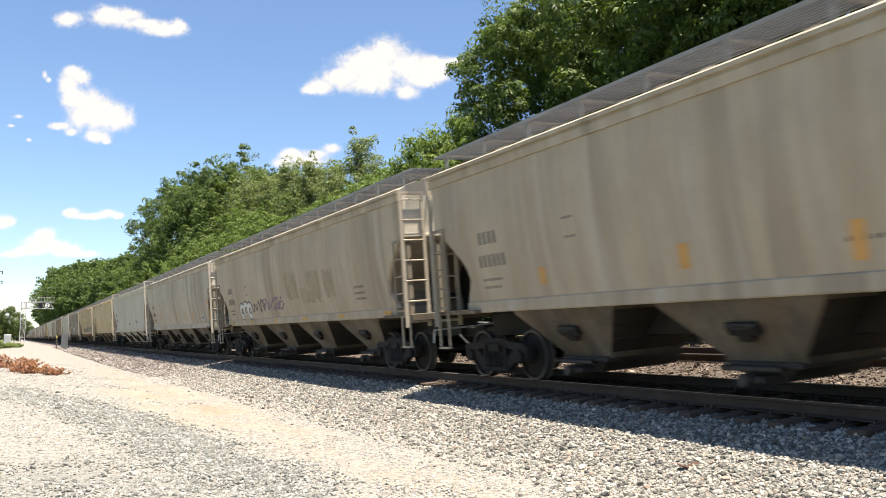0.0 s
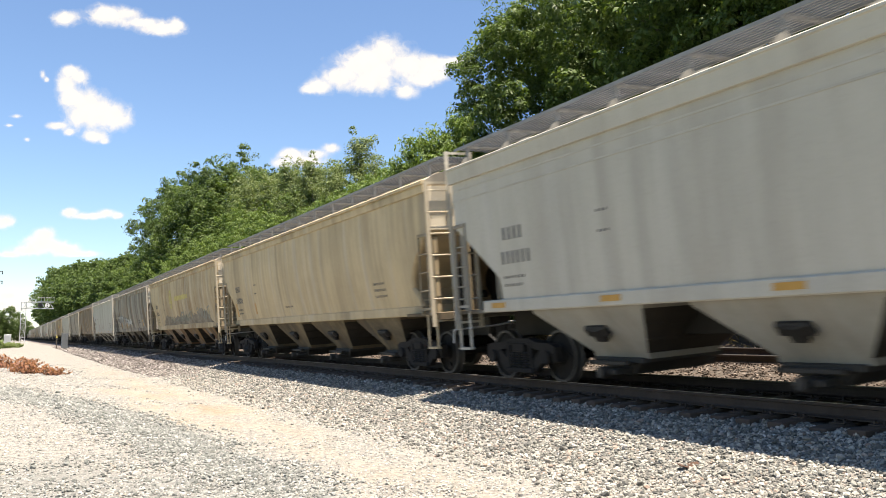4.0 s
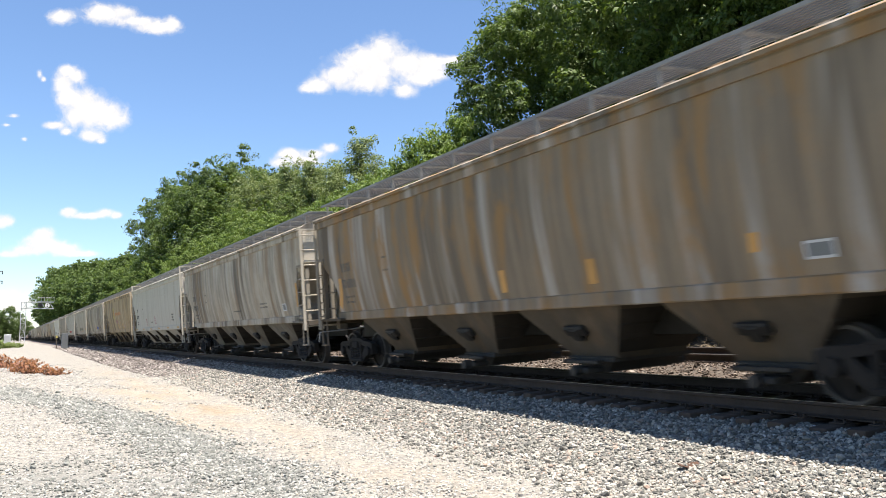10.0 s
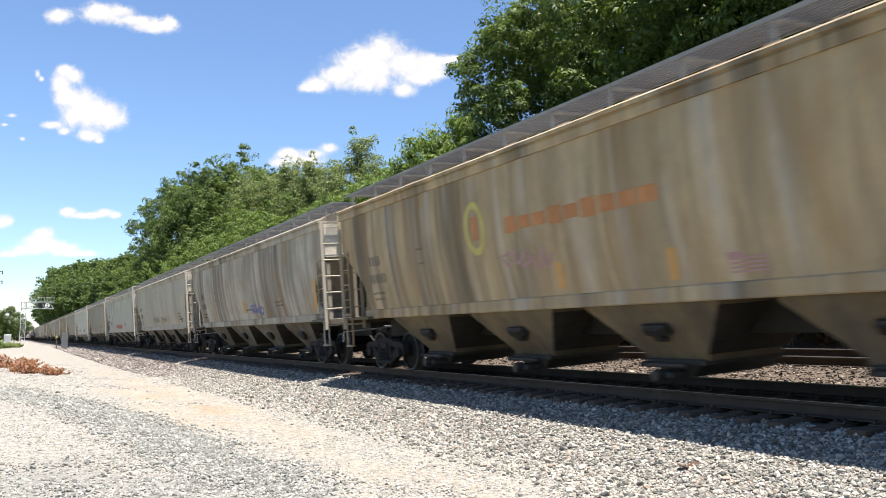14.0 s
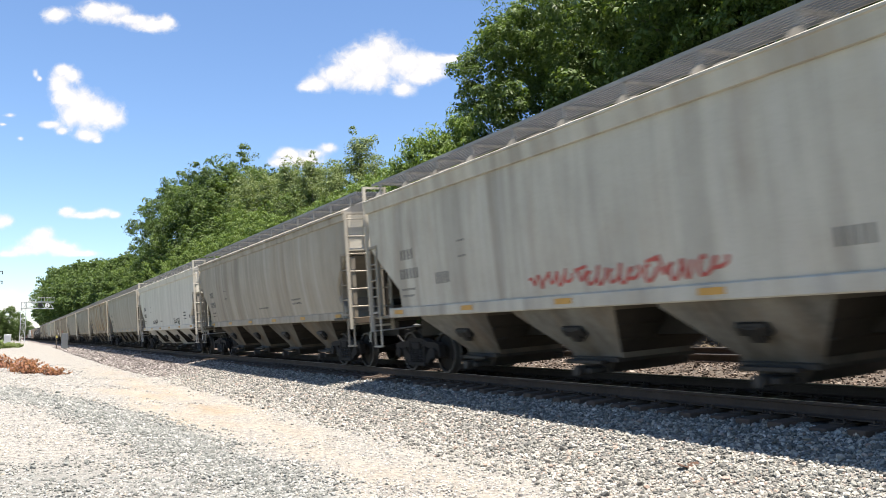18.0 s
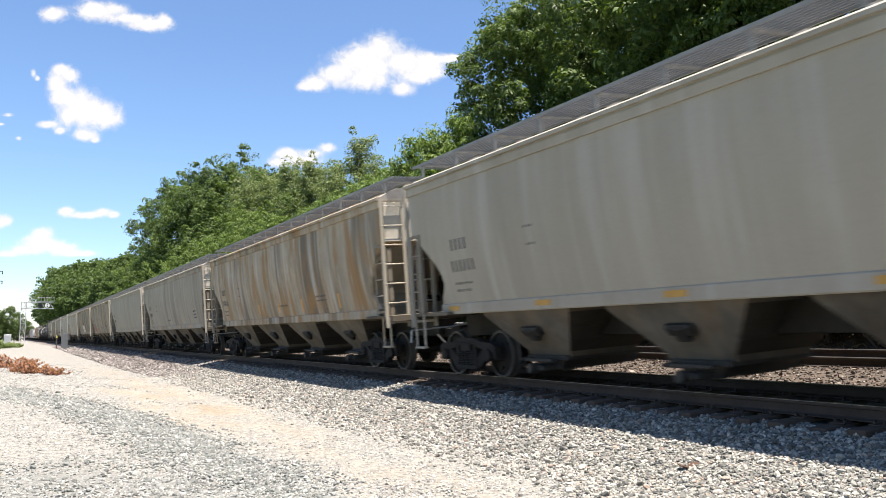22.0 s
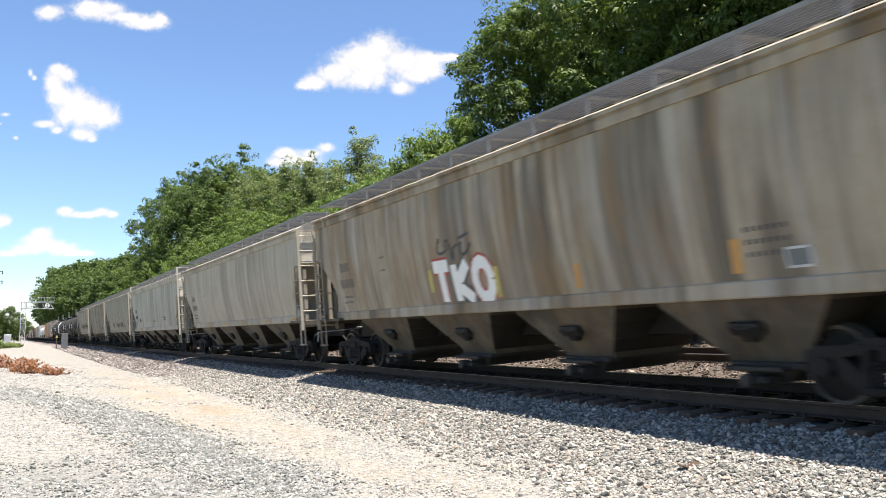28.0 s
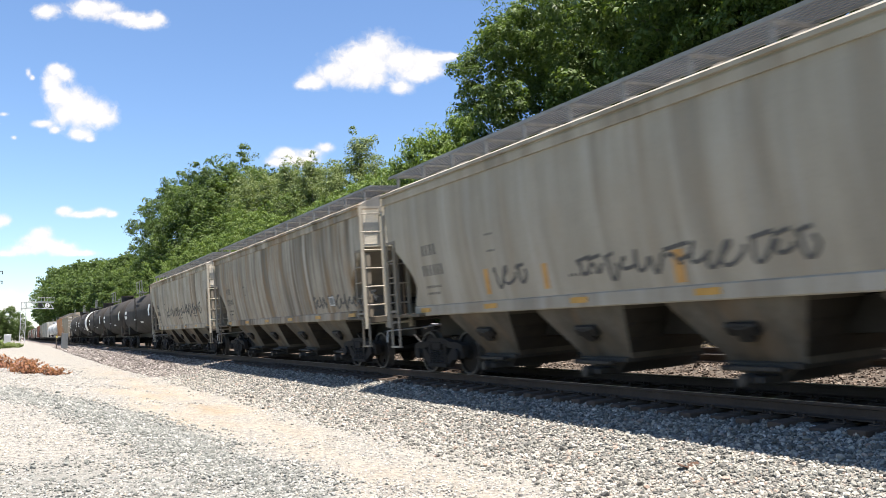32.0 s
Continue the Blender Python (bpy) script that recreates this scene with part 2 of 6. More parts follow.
def gravel_ground():
    n = Nodes("dusty_gravel_ground", 0.95)
    at = n.coords()
    stretch = n.coords((1.0, 0.28, 1.0))
    sep = n.t.nodes.new("ShaderNodeSeparateXYZ")
    n.t.links.new(at, sep.inputs[0])
    x, y = sep.outputs[0], sep.outputs[1]
    mid0 = n.noise(at, 2.5, 5, 0.65)
    wob = n.math("ADD", n.math("MULTIPLY", n.math("SUBTRACT", n.noise(stretch, 0.4, 5, 0.65), 0.5), 4.2), n.math("MULTIPLY", n.math("SUBTRACT", mid0, 0.5), 0.8))
    xx = n.math("ADD", x, wob)
    fine, mid = n.noise(at, 38.0, 5, 0.7), n.noise(at, 7.0, 5, 0.65)
    stone = n.t.nodes.new("ShaderNodeTexVoronoi")
    n.put(stone.inputs["Vector"], at)
    stone.inputs["Scale"].default_value = 26.0
    chip = n.ramp(stone.outputs["Color"], [(0.15, (0.08, 0.076, 0.07)), (0.4, (0.24, 0.23, 0.207)), (0.85, (0.42, 0.4, 0.36))])
    dust = n.ramp(fine, [(0.3, (0.25, 0.232, 0.198)), (0.7, (0.345, 0.329, 0.277))])
    tan = n.mix(n.ramp(n.noise(stretch, 0.7, 4, 0.6), [(0.42, 0.0), (0.62, 1.0)]), n.ramp(mid, [(0.35, (0.2, 0.152, 0.097)), (0.7, (0.285, 0.23, 0.16))]), n.ramp(mid, [(0.35, (0.27, 0.225, 0.16)), (0.7, (0.35, 0.305, 0.235))]))
    grey = n.ramp(fine, [(0.3, (0.08, 0.085, 0.08)), (0.7, (0.2, 0.205, 0.195))])
    pale = n.mix(n.ramp(mid, [(0.46, 0.0), (0.66, 0.9)]), n.mix(n.ramp(fine, [(0.4, 0.0), (0.62, 1.0)]), (0.15, 0.142, 0.128), chip), dust)
    # a stain of tan dirt beside the ballast, and a spill of darker grey chips that bends away from the track
    tan_in = n.math("SUBTRACT", 1.0, n.math("MULTIPLY", n.math("ABSOLUTE", n.math("SUBTRACT", xx, 3.9)), 0.62))
    patchy = n.ramp(n.noise(stretch, 1.1, 5, 0.6), [(0.4, 0.1), (0.62, 1.0)])
    far_tan = n.ramp(n.math("DIVIDE", y, 60.0), [(0.14, 0.3), (0.24, 0.4), (0.31, 1.0), (0.55, 0.7), (0.9, 0.12)])
    col = n.mix(n.math("MULTIPLY", n.math("MULTIPLY", n.ramp(tan_in, [(0.1, 0.0), (0.75, 0.9)]), patchy), far_tan), pale, tan)
    bend = n.math("SUBTRACT", y, 8.0)
    xs = n.math("ADD", n.math("ADD", x, n.math("MULTIPLY", n.math("MULTIPLY", bend, bend), 0.0062)), n.math("MULTIPLY", n.math("SUBTRACT", n.noise(at, 1.2, 5, 0.6), 0.5), 1.3))
    spill = n.math("SUBTRACT", 1.0, n.math("MULTIPLY", n.math("ABSOLUTE", n.math("SUBTRACT", xs, 2.5)), 1.25))
    fan = n.math("MULTIPLY", n.ramp(n.math("DIVIDE", n.math("ADD", y, n.math("MULTIPLY", n.noise(at, 0.5, 5, 0.6), 6.0)), 40.0), [(0.31, 0.8), (0.4, 0.0)]), n.ramp(n.math("DIVIDE", n.math("ADD", xs, 10.0), 20.0), [(0.64, 1.0), (0.66, 0.0)]))
    spill = n.math("MAXIMUM", n.math("MULTIPLY", spill, n.ramp(n.math("DIVIDE", y, 60.0), [(0.4, 1.0), (0.62, 0.0)])), n.math("MULTIPLY", fan, 0.75))
    col = n.mix(n.math("MULTIPLY", n.ramp(spill, [(0.0, 0.0), (0.6, 0.75)]), n.ramp(mid, [(0.35, 0.2), (0.62, 1.0)])), col, grey)
    ballast = n.mix(n.ramp(mid, [(0.3, 0.2), (0.7, 0.8)]), chip, (0.045, 0.042, 0.038))
    rusty = n.mix(n.ramp(fine, [(0.35, 0.0), (0.65, 1.0)]), (0.07, 0.056, 0.05), (0.235, 0.195, 0.175))
    ballast = n.mix(n.ramp(n.math("DIVIDE", y, 100.0), [(0.22, 0.0), (0.45, 0.9)]), ballast, rusty)
    col = n.mix(n.ramp(n.math("DIVIDE", n.math("ADD", xx, 2.0), 12.0), [(0.64, 0.0), (0.72, 1.0)]), col, ballast)
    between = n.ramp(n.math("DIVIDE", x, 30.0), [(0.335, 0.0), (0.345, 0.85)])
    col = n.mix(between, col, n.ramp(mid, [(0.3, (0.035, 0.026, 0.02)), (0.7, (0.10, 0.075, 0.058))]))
    # Strip under the cars, painted near black for their deep shade and for dirt.
    gauge_shade = n.math("SUBTRACT", 1.0, n.math("ABSOLUTE", n.math("SUBTRACT", x, 9.3)))
    col = n.mix(n.math("MULTIPLY", n.ramp(gauge_shade, [(0.0, 0.0), (0.25, 1.0)]), n.ramp(mid, [(0.3, 0.75), (0.7, 1.0)])), col, (0.016, 0.014, 0.012))
    soil = n.ramp(mid, [(0.3, (0.05, 0.042, 0.03)), (0.7, (0.13, 0.10, 0.07))])
    col = n.mix(n.ramp(n.math("DIVIDE", xx, 30.0), [(0.555, 0.0), (0.6, 1.0)]), col, soil)
    grassy = n.ramp(mid, [(0.3, (0.05, 0.085, 0.025)), (0.7, (0.13, 0.17, 0.06))])
    col = n.mix(n.ramp(n.math("DIVIDE", n.math("SUBTRACT", 20.0, xx), 40.0), [(0.70, 0.0), (0.82, 1.0)]), col, grassy)
    # Ground out of view at far left, made grassy to bounce less light.
    unseen_verge = n.math("MULTIPLY", n.ramp(n.math("DIVIDE", n.math("SUBTRACT", 20.0, xx), 40.0), [(0.54, 0.0), (0.58, 1.0)]), n.ramp(n.math("DIVIDE", y, 100.0), [(0.42, 0.0), (0.6, 1.0)]))
    col = n.mix(unseen_verge, col, grassy)
    n.bump(n.math("ADD", stone.outputs["Distance"], n.math("MULTIPLY", fine, 0.6)), 0.7, 0.03)
    return n.color(col)


def build_ground():
    xs = sorted({p[0] for p in PROFILE} | {x * 0.35 for x in range(-8, 60)} | {-300, -150, -30, -20, -8, 22, 25, 28, 35, 45, 120, 300})
    ys = [-900, -400, -200, -100, -50, -25] + [y * 0.6 for y in range(-20, 110)] + [70, 76, 84, 92, 100, 115, 130, 150, 175, 200, 230, 260, 300, 350, 420, 520, 700, 1000, 1600, 2600, 4000]
    rows = [[(x, y, ground_z(x, y) + uneven(x, y)) for x in xs] for y in ys]
    vs = [p for r in rows for p in r]
    w = len(xs)
    fs = [(j * w + i, j * w + i + 1, (j + 1) * w + i + 1, (j + 1) * w + i) for j in range(len(ys) - 1) for i in range(w - 1)]
    me = bpy.data.meshes.new("ground")
    me.from_pydata(vs, [], fs)
    me.polygons.foreach_set("use_smooth", [True] * len(fs))
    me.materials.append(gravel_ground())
    tagged(new("ground", me), "pale dusty gravel and tan dirt beside the railway", "ground", kind="structure")


build_ground()


# ---- loose stones ----
def stone_material(name, stops, dust=0.25):
    n = Nodes(name, 0.9)
    at = n.coords()
    col = n.mix(dust, n.ramp(n.island(), stops), n.ramp(n.noise(at, 30, 4), [(0.3, (0.09, 0.086, 0.076)), (0.7, (0.42, 0.405, 0.36))]))
    n.bump(n.noise(at, 60, 3), 0.4, 0.004)
    return n.color(col)


def stone_shapes(count, rng, blocks):
    if blocks:
        v = np.array([(x, y, z) for x in (-1, 1) for y in (-1, 1) for z in (-1, 1)], float) * 0.66
        f = np.array([(0, 1, 3), (0, 3, 2), (4, 6, 7), (4, 7, 5), (0, 4, 5), (0, 5, 1), (2, 3, 7), (2, 7, 6), (1, 5, 7), (1, 7, 3), (0, 2, 6), (0, 6, 4)])
    else:
        ico = bmesh.new()
        bmesh.ops.create_icosphere(ico, subdivisions=1, radius=1)
        v = np.array([p.co for p in ico.verts])
        f = np.array([[q.index for q in p.verts] for p in ico.faces])
        ico.free()
    out = []
    for _ in range(count):
        s = v + rng.uniform(-0.3, 0.3, v.shape)
        out.append(s * np.array([1.0, rng.uniform(0.65, 0.95), rng.uniform(0.5, 0.75)]))
    return out, f


def scatter(name, label, mat, spots, rng, blocks=True):
    """One mesh of stones at spots: rows of x, y, z, size."""
    shapes, faces = stone_shapes(14, rng, blocks)
    n = len(spots)
    pick = rng.integers(0, 14, n)
    base = np.stack(shapes)[pick]
    a, b = rng.uniform(0, 2 * np.pi, n), rng.normal(0, 0.8, n)
    ca, sa, cb, sb = np.cos(a), np.sin(a), np.cos(b), np.sin(b)
    x, y, z = base[..., 0], base[..., 1], base[..., 2]
    y, z = y * cb[:, None] - z * sb[:, None], y * sb[:, None] + z * cb[:, None]
    x, y = x * ca[:, None] - y * sa[:, None], x * sa[:, None] + y * ca[:, None]
    v = np.stack([x, y, z], -1) * spots[:, None, 3:4] + spots[:, None, :3]
    k = base.shape[1]
    fs = (faces[None] + (np.arange(n) * k)[:, None, None]).reshape(-1, 3)
    me = bpy.data.meshes.new(name)
    me.vertices.add(n * k)
    me.vertices.foreach_set("co", v.reshape(-1).astype(np.float32))
    me.loops.add(len(fs) * 3)
    me.loops.foreach_set("vertex_index", fs.reshape(-1).astype(np.int32))
    me.polygons.add(len(fs))
    me.polygons.foreach_set("loop_start", np.arange(0, len(fs) * 3, 3, dtype=np.int32))
    me.update(calc_edges=True)
    me.shade_flat()
    me.materials.append(mat)
    return tagged(new(name, me), label, "gravel", kind="stuff")


def stone_field(rng, x0, x1, y0, y1, count, size, sink=0.25, grow=0.0):
    """Random stones, thinning out with distance as 1/y; grow: how much larger the kept ones are far off."""
    y = y0 * (y1 / y0) ** rng.uniform(0, 1, count)
    x = rng.uniform(x0, x1, count)
    s = size * np.exp(rng.normal(0, 0.3, count)) * (1 + grow * (y - y0) / (y1 - y0))
    z = np.array([ground_z(p, q) + uneven(p, q) for p, q in zip(x, y)]) + s * sink * rng.uniform(-0.6, 1.0, count)
    return np.stack([x, y, z, s], 1)


def patchiness(x, y):
    """Where the ground is stony (1) and where bare dust (0)."""
    n = noise.noise(Vector((x * 0.9, y * 0.3, 3.0))) + 0.5 * noise.noise(Vector((x * 2.6, y * 1.1, 7.0)))
    bare = math.exp(-((x - 3.9) / 1.0) ** 2) * smooth(8, 16, y)
    return min(1.0, max(0.0, 0.75 + 1.1 * n - 0.95 * bare))


def build_stones():
    rng = np.random.default_rng(5)
    grey = stone_material("crushed_ballast_stone", [(0.0, (0.035, 0.035, 0.033)), (0.3, (0.105, 0.105, 0.095)), (0.58, (0.25, 0.245, 0.215)), (0.82, (0.44, 0.415, 0.355)), (0.93, (0.26, 0.175, 0.13)), (1.0, (0.58, 0.565, 0.52))])
    pale = stone_material("pale_limestone_chips", [(0.0, (0.13, 0.13, 0.12)), (0.25, (0.25, 0.245, 0.228)), (0.75, (0.44, 0.425, 0.385)), (1.0, (0.33, 0.285, 0.22))])
    rusty = stone_material("brake_dust_browned_stone", [(0.0, (0.03, 0.022, 0.017)), (0.5, (0.09, 0.064, 0.048)), (0.85, (0.15, 0.11, 0.085)), (1.0, (0.24, 0.21, 0.18))], 0.08)
    near = stone_field(rng, 5.0, 8.35, 2.2, 40.0, 62000, 0.02, 0.6, 0.55)
    edge = np.array([1.0 if p[0] > 5.9 or rng.uniform() < (p[0] - 4.8) / 1.1 else 0.0 for p in near])
    scatter("track_ballast", "grey crushed stone ballast on the track shoulder", grey, near[edge > 0], rng, False)
    scatter("centre_ballast", "browned stone ballast between the two tracks", rusty, stone_field(rng, 10.2, 15.4, 4.0, 40.0, 18000, 0.026, 0.4, 0.8), rng)
    brown = stone_material("rust_dusted_ballast_stone", [(0.0, (0.055, 0.045, 0.04)), (0.5, (0.17, 0.143, 0.13)), (1.0, (0.38, 0.34, 0.31))], 0.15)
    scatter("far_ballast", "rust-dusted stone ballast along the track shoulder", brown, stone_field(rng, 5.0, 8.35, 34.0, 125.0, 15000, 0.04, 0.5, 1.3), rng)
    field = stone_field(rng, -2.5, 5.9, 3.8, 55.0, 60000, 0.015, 0.2, 1.2)
    keep = np.array([rng.uniform() < patchiness(p[0], p[1]) for p in field])
    n = 24000
    y = 4.5 * (32 / 4.5) ** rng.uniform(0, 1, n)
    x = 2.55 - 0.0062 * (y - 8) ** 2 * (y > 8) + rng.normal(0, 0.42, n)
    fan = (rng.uniform(0, 1, n) < 0.55) & (y < 12.5)
    x = np.where(fan, rng.uniform(-1.5, 2.8, n), x)
    sz = 0.014 * np.exp(rng.normal(0, 0.35, n)) * (1 + y / 30)
    z = np.array([ground_z(p, q) + uneven(p, q) for p, q in zip(x, y)]) + sz * 0.2
    spill = stone_material("grey_green_stone_chips", [(0.0, (0.075, 0.082, 0.076)), (0.5, (0.155, 0.165, 0.152)), (0.85, (0.25, 0.255, 0.235)), (1.0, (0.38, 0.375, 0.345))])
    scatter("spilled_stone", "strip of grey-green crushed stone on the pale ground", spill, np.stack([x, y, z, sz], 1), rng, False)
    scatter("loose_gravel", "pale limestone gravel scattered on the dusty ground", pale, field[keep], rng, False)


build_stones()


# ---- tracks ----
RAIL = [(-0.075, -0.17), (0.075, -0.17), (0.075, -0.158), (0.02, -0.143), (0.01, -0.13), (0.01, -0.045), (0.036, -0.035), (0.037, -0.008), (0.03, 0.0), (-0.03, 0.0), (-0.037, -0.008), (-0.036, -0.035), (-0.01, -0.045), (-0.01, -0.13), (-0.02, -0.143), (-0.075, -0.158)]


def rail_mesh(y0, y1):
    bm = bmesh.new()
    loft(bm, [[(x, y, z) for x, z in RAIL] for y in (y0, y1)])
    return finish(bm, "rail", RAIL_SIDE)


def build_track(name, x, z, label, near):
    track = tagged(new(name), label, "railway track", kind="structure")
    track.matrix_basis = pose(x, 0, z, 0, -CANT, 0) @ pose(0.7525, 0, 0)
    rail = rail_mesh(-650, 1100)
    top = bmesh.new()
    box(top, -0.027, 0.027, -650, 1100, 0.0, 0.0035)
    top = finish(top, "running_surface", TREAD)
    for s in (-0.7525, 0.7525):
        r = part("rail", rail, None, track, at=(s, 0, 0))
        part("running_surface", top, None, r, "polished steel rail head")
    rng = random.Random(3)
    tie = finish(box(bmesh.new(), -1.3, 1.3, -0.115, 0.115, -0.36, -0.185, 0.012), "tie", TIE_WOOD)
    plate = bmesh.new()
    box(plate, -0.19, 0.19, -0.1, 0.1, -0.186, -0.168, 0.004)
    for px in (-0.12, 0.12):
        for py in (-0.06, 0.06):
            box(plate, px - 0.02, px + 0.02, py - 0.012, py + 0.012, -0.17, -0.135)
    plate = finish(plate, "tie_plate", RAIL_SIDE)
    y = near[0]
    while y < near[1]:
        o = part("tie", tie, None, track, at=pose(rng.uniform(-0.05, 0.05), y, rng.uniform(-0.012, 0.008), 0, rng.uniform(-0.6, 0.6), rng.uniform(-1.2, 1.2)))
        if y < near[1] * 0.5:
            for s in (-0.7525, 0.7525):
                part("tie_plate", plate, None, o, at=(s - o.location.x, 0, 0))
        y += 0.5 + rng.uniform(-0.03, 0.03)
    me = bpy.data.meshes.new("far_ties")
    vs, fs = [], []
    while y < 420:
        k = len(vs)
        vs += [(sx, y + sy, sz) for sx in (-1.3, 1.3) for sy in (-0.115, 0.115) for sz in (-0.36, -0.185)]
        fs += [tuple(k + i for i in q) for q in ((0, 1, 3, 2), (4, 6, 7, 5), (0, 4, 5, 1), (2, 3, 7, 6), (1, 5, 7, 3), (0, 2, 6, 4))]
        y += 0.5
    me.from_pydata(vs, [], fs)
    me.materials.append(TIE_WOOD)
    tagged(part("far_ties", me, None, track), kind="stuff")


build_track("track_near", PIVOT, 0.0, "brown steel rails on dark wooden ties", (-6.0, 60.0))
build_track("track_far", FAR_PIVOT, FAR_Z, "second track with rusty spikes on sunlit ballast", (-2.0, 36.0))


# ---- trees ----
def limbs(bm, rng, height, spread, r0, trunk_to):
    """A tapered, slightly bent trunk with forking limbs; returns limb ends."""
    tips = []

    def grow(a, way, length, r, depth):
        p = Vector(a)
        for i in range(3):
            way = (way + Vector((rng.uniform(-1, 1), rng.uniform(-1, 1), rng.uniform(-0.2, 0.5))) * (0.16 if depth else 0.07)).normalized()
            q = p + way * length / 3
            ra, rb = r * (1 - 0.25 * i), r * (1 - 0.25 * (i + 1))
            rod(bm, p, q, ra, 7 if depth < 2 else 5, rb)
            p = q
            if depth and depth < 3:
                tips.append(p.copy())
        tips.append(p.copy())
        if depth < 3:
            for k in range(rng.choice((2, 3, 3)) + (2 if depth == 0 else 0)):
                az, out = rng.uniform(0, 2 * math.pi), rng.uniform(0.45, 0.95) * spread
                d = Vector((math.cos(az) * out, math.sin(az) * out, rng.uniform(0.35, 1.0))).normalized()
                grow(p if k % 2 else Vector(a).lerp(p, rng.uniform(0.55, 0.95)), d, length * rng.uniform(0.45, 0.62), r * 0.45, depth + 1)

    grow((0, 0, -0.6), Vector((0, 0, 1)), height * trunk_to, r0, 0)
    return tips


def leaf_cloud(centres, radii, count, size, rng, squash=0.75, long=1.0, droop=0.3):
    """Folded leaves round clump centres, more of them near each clump's skin."""
    pick = rng.integers(0, len(centres), count)
    d = rng.normal(0, 1, (count, 3))
    d /= np.linalg.norm(d, axis=1, keepdims=True)
    d[:, 2] = np.where(d[:, 2] < -0.55, -d[:, 2], d[:, 2])
    rad = radii[pick] * rng.uniform(0.5, 1.05, count) ** 0.6 * (1 + 0.06 * rng.normal(0, 1, count))
    c = centres[pick] + d * rad[:, None] * np.array([1, 1, squash])
    nrm = d * 0.9 + rng.normal(0, 0.42, (count, 3)) + np.array([0, 0, 0.45])
    nrm /= np.linalg.norm(nrm, axis=1, keepdims=True)
    t = np.cross(nrm, rng.normal(0, 1, (count, 3)))
    t /= np.linalg.norm(t, axis=1, keepdims=True)
    b = np.cross(nrm, t)
    s = (size * np.exp(rng.normal(0, 0.3, count)))[:, None]
    fold = nrm * s * 0.28
    v = np.stack([c - t * s * 0.75 * long, c - b * s * 0.42 + fold * 0.4, c + t * s * 0.75 * long - np.array([0, 0, droop]) * s, c + b * s * 0.42 + fold * 0.4], 1)
    return v.reshape(-1, 3)


def leaf_mesh(name, v, mat):
    n = len(v) // 4
    me = bpy.data.meshes.new(name)
    me.vertices.add(n * 4)
    me.vertices.foreach_set("co", v.reshape(-1).astype(np.float32))
    me.loops.add(n * 6)
    i = np.arange(n)[:, None] * 4 + np.array([[0, 1, 3, 1, 2, 3]])
    me.loops.foreach_set("vertex_index", i.reshape(-1).astype(np.int32))
    me.polygons.add(n * 2)
    me.polygons.foreach_set("loop_start", np.arange(0, n * 6, 3, dtype=np.int32))
    me.update(calc_edges=True)
    me.materials.append(mat)
    return me


def twigs_on(boughs, radius, per, size, rng):
    """Small leaf sprays over the skin of every bough, more of them on its upper and outer side."""
    n = len(boughs) * per
    pick = np.repeat(np.arange(len(boughs)), per)
    axis = boughs * np.array([1, 1, 0])
    axis /= np.linalg.norm(axis, axis=1, keepdims=True) + 1e-6
    d = rng.normal(0, 1, (n, 3)) + axis[pick] * 0.45 + np.array([0, 0, 0.25])
    d /= np.linalg.norm(d, axis=1, keepdims=True)
    at = boughs[pick] + d * (radius[pick] * rng.uniform(0.5, 0.95, n))[:, None]
    return at, size * np.exp(rng.normal(0, 0.3, n))


def make_tree(seed, height, width, leaves, size, mat, label, name="tree", spread=1.0, trunk_to=0.5, low=0.25, clump=0.13, twig=0.04, per=12, droop=0.3, long=1.0, spare=0.0):
    """A broadleaf tree at the origin: tapered trunk with limbs, and a crown of boughs that carry small leaf sprays."""
    rng, prng = np.random.default_rng(seed), random.Random(seed)
    tree = tagged(new(name), label, "tree")
    bm = bmesh.new()
    limbs(bm, prng, height * 0.62, spread * min(1.0, width / height * 1.5), height * 0.016 + 0.06, trunk_to)
    part("trunk", bm, BARK, tree)
    n = int(105 * (0.13 / clump))
    d = rng.normal(0, 1, (n, 3))
    d /= np.linalg.norm(d, axis=1, keepdims=True)
    bump = np.array([1.0 + 0.22 * noise.noise(Vector(q) * 1.5 + Vector((seed * 3.7, 0, 0))) + 0.16 * noise.noise(Vector(q) * 3.6 + Vector((0, seed * 2.3, 0))) for q in d])
    reach = bump * np.where(rng.uniform(0, 1, n) < 0.7, rng.uniform(0.84, 0.98, n), rng.uniform(0.3, 0.8, n))
    mid = low + (0.93 - low) * 0.46
    c = d * reach[:, None] * np.array([width * 0.43, width * 0.43, height * (0.93 - mid)])
    under = c[:, 2] < 0
    c[under, 2] *= (mid - low) / (0.93 - mid)
    c[under, :2] *= 1.0 - 0.2 * np.abs(c[under, 2:3]) / (height * (mid - low))
    c[:, 2] += height * mid
    c = c[rng.uniform(0, 1, n) > spare]
    r = width * clump * np.exp(rng.normal(0, 0.22, len(c)))
    at, tr = twigs_on(c, r, per, width * twig, rng)
    part("crown", leaf_mesh("crown", leaf_cloud(at, tr, leaves, size, rng, 0.8, long, droop), mat), None, tree)
    return tree


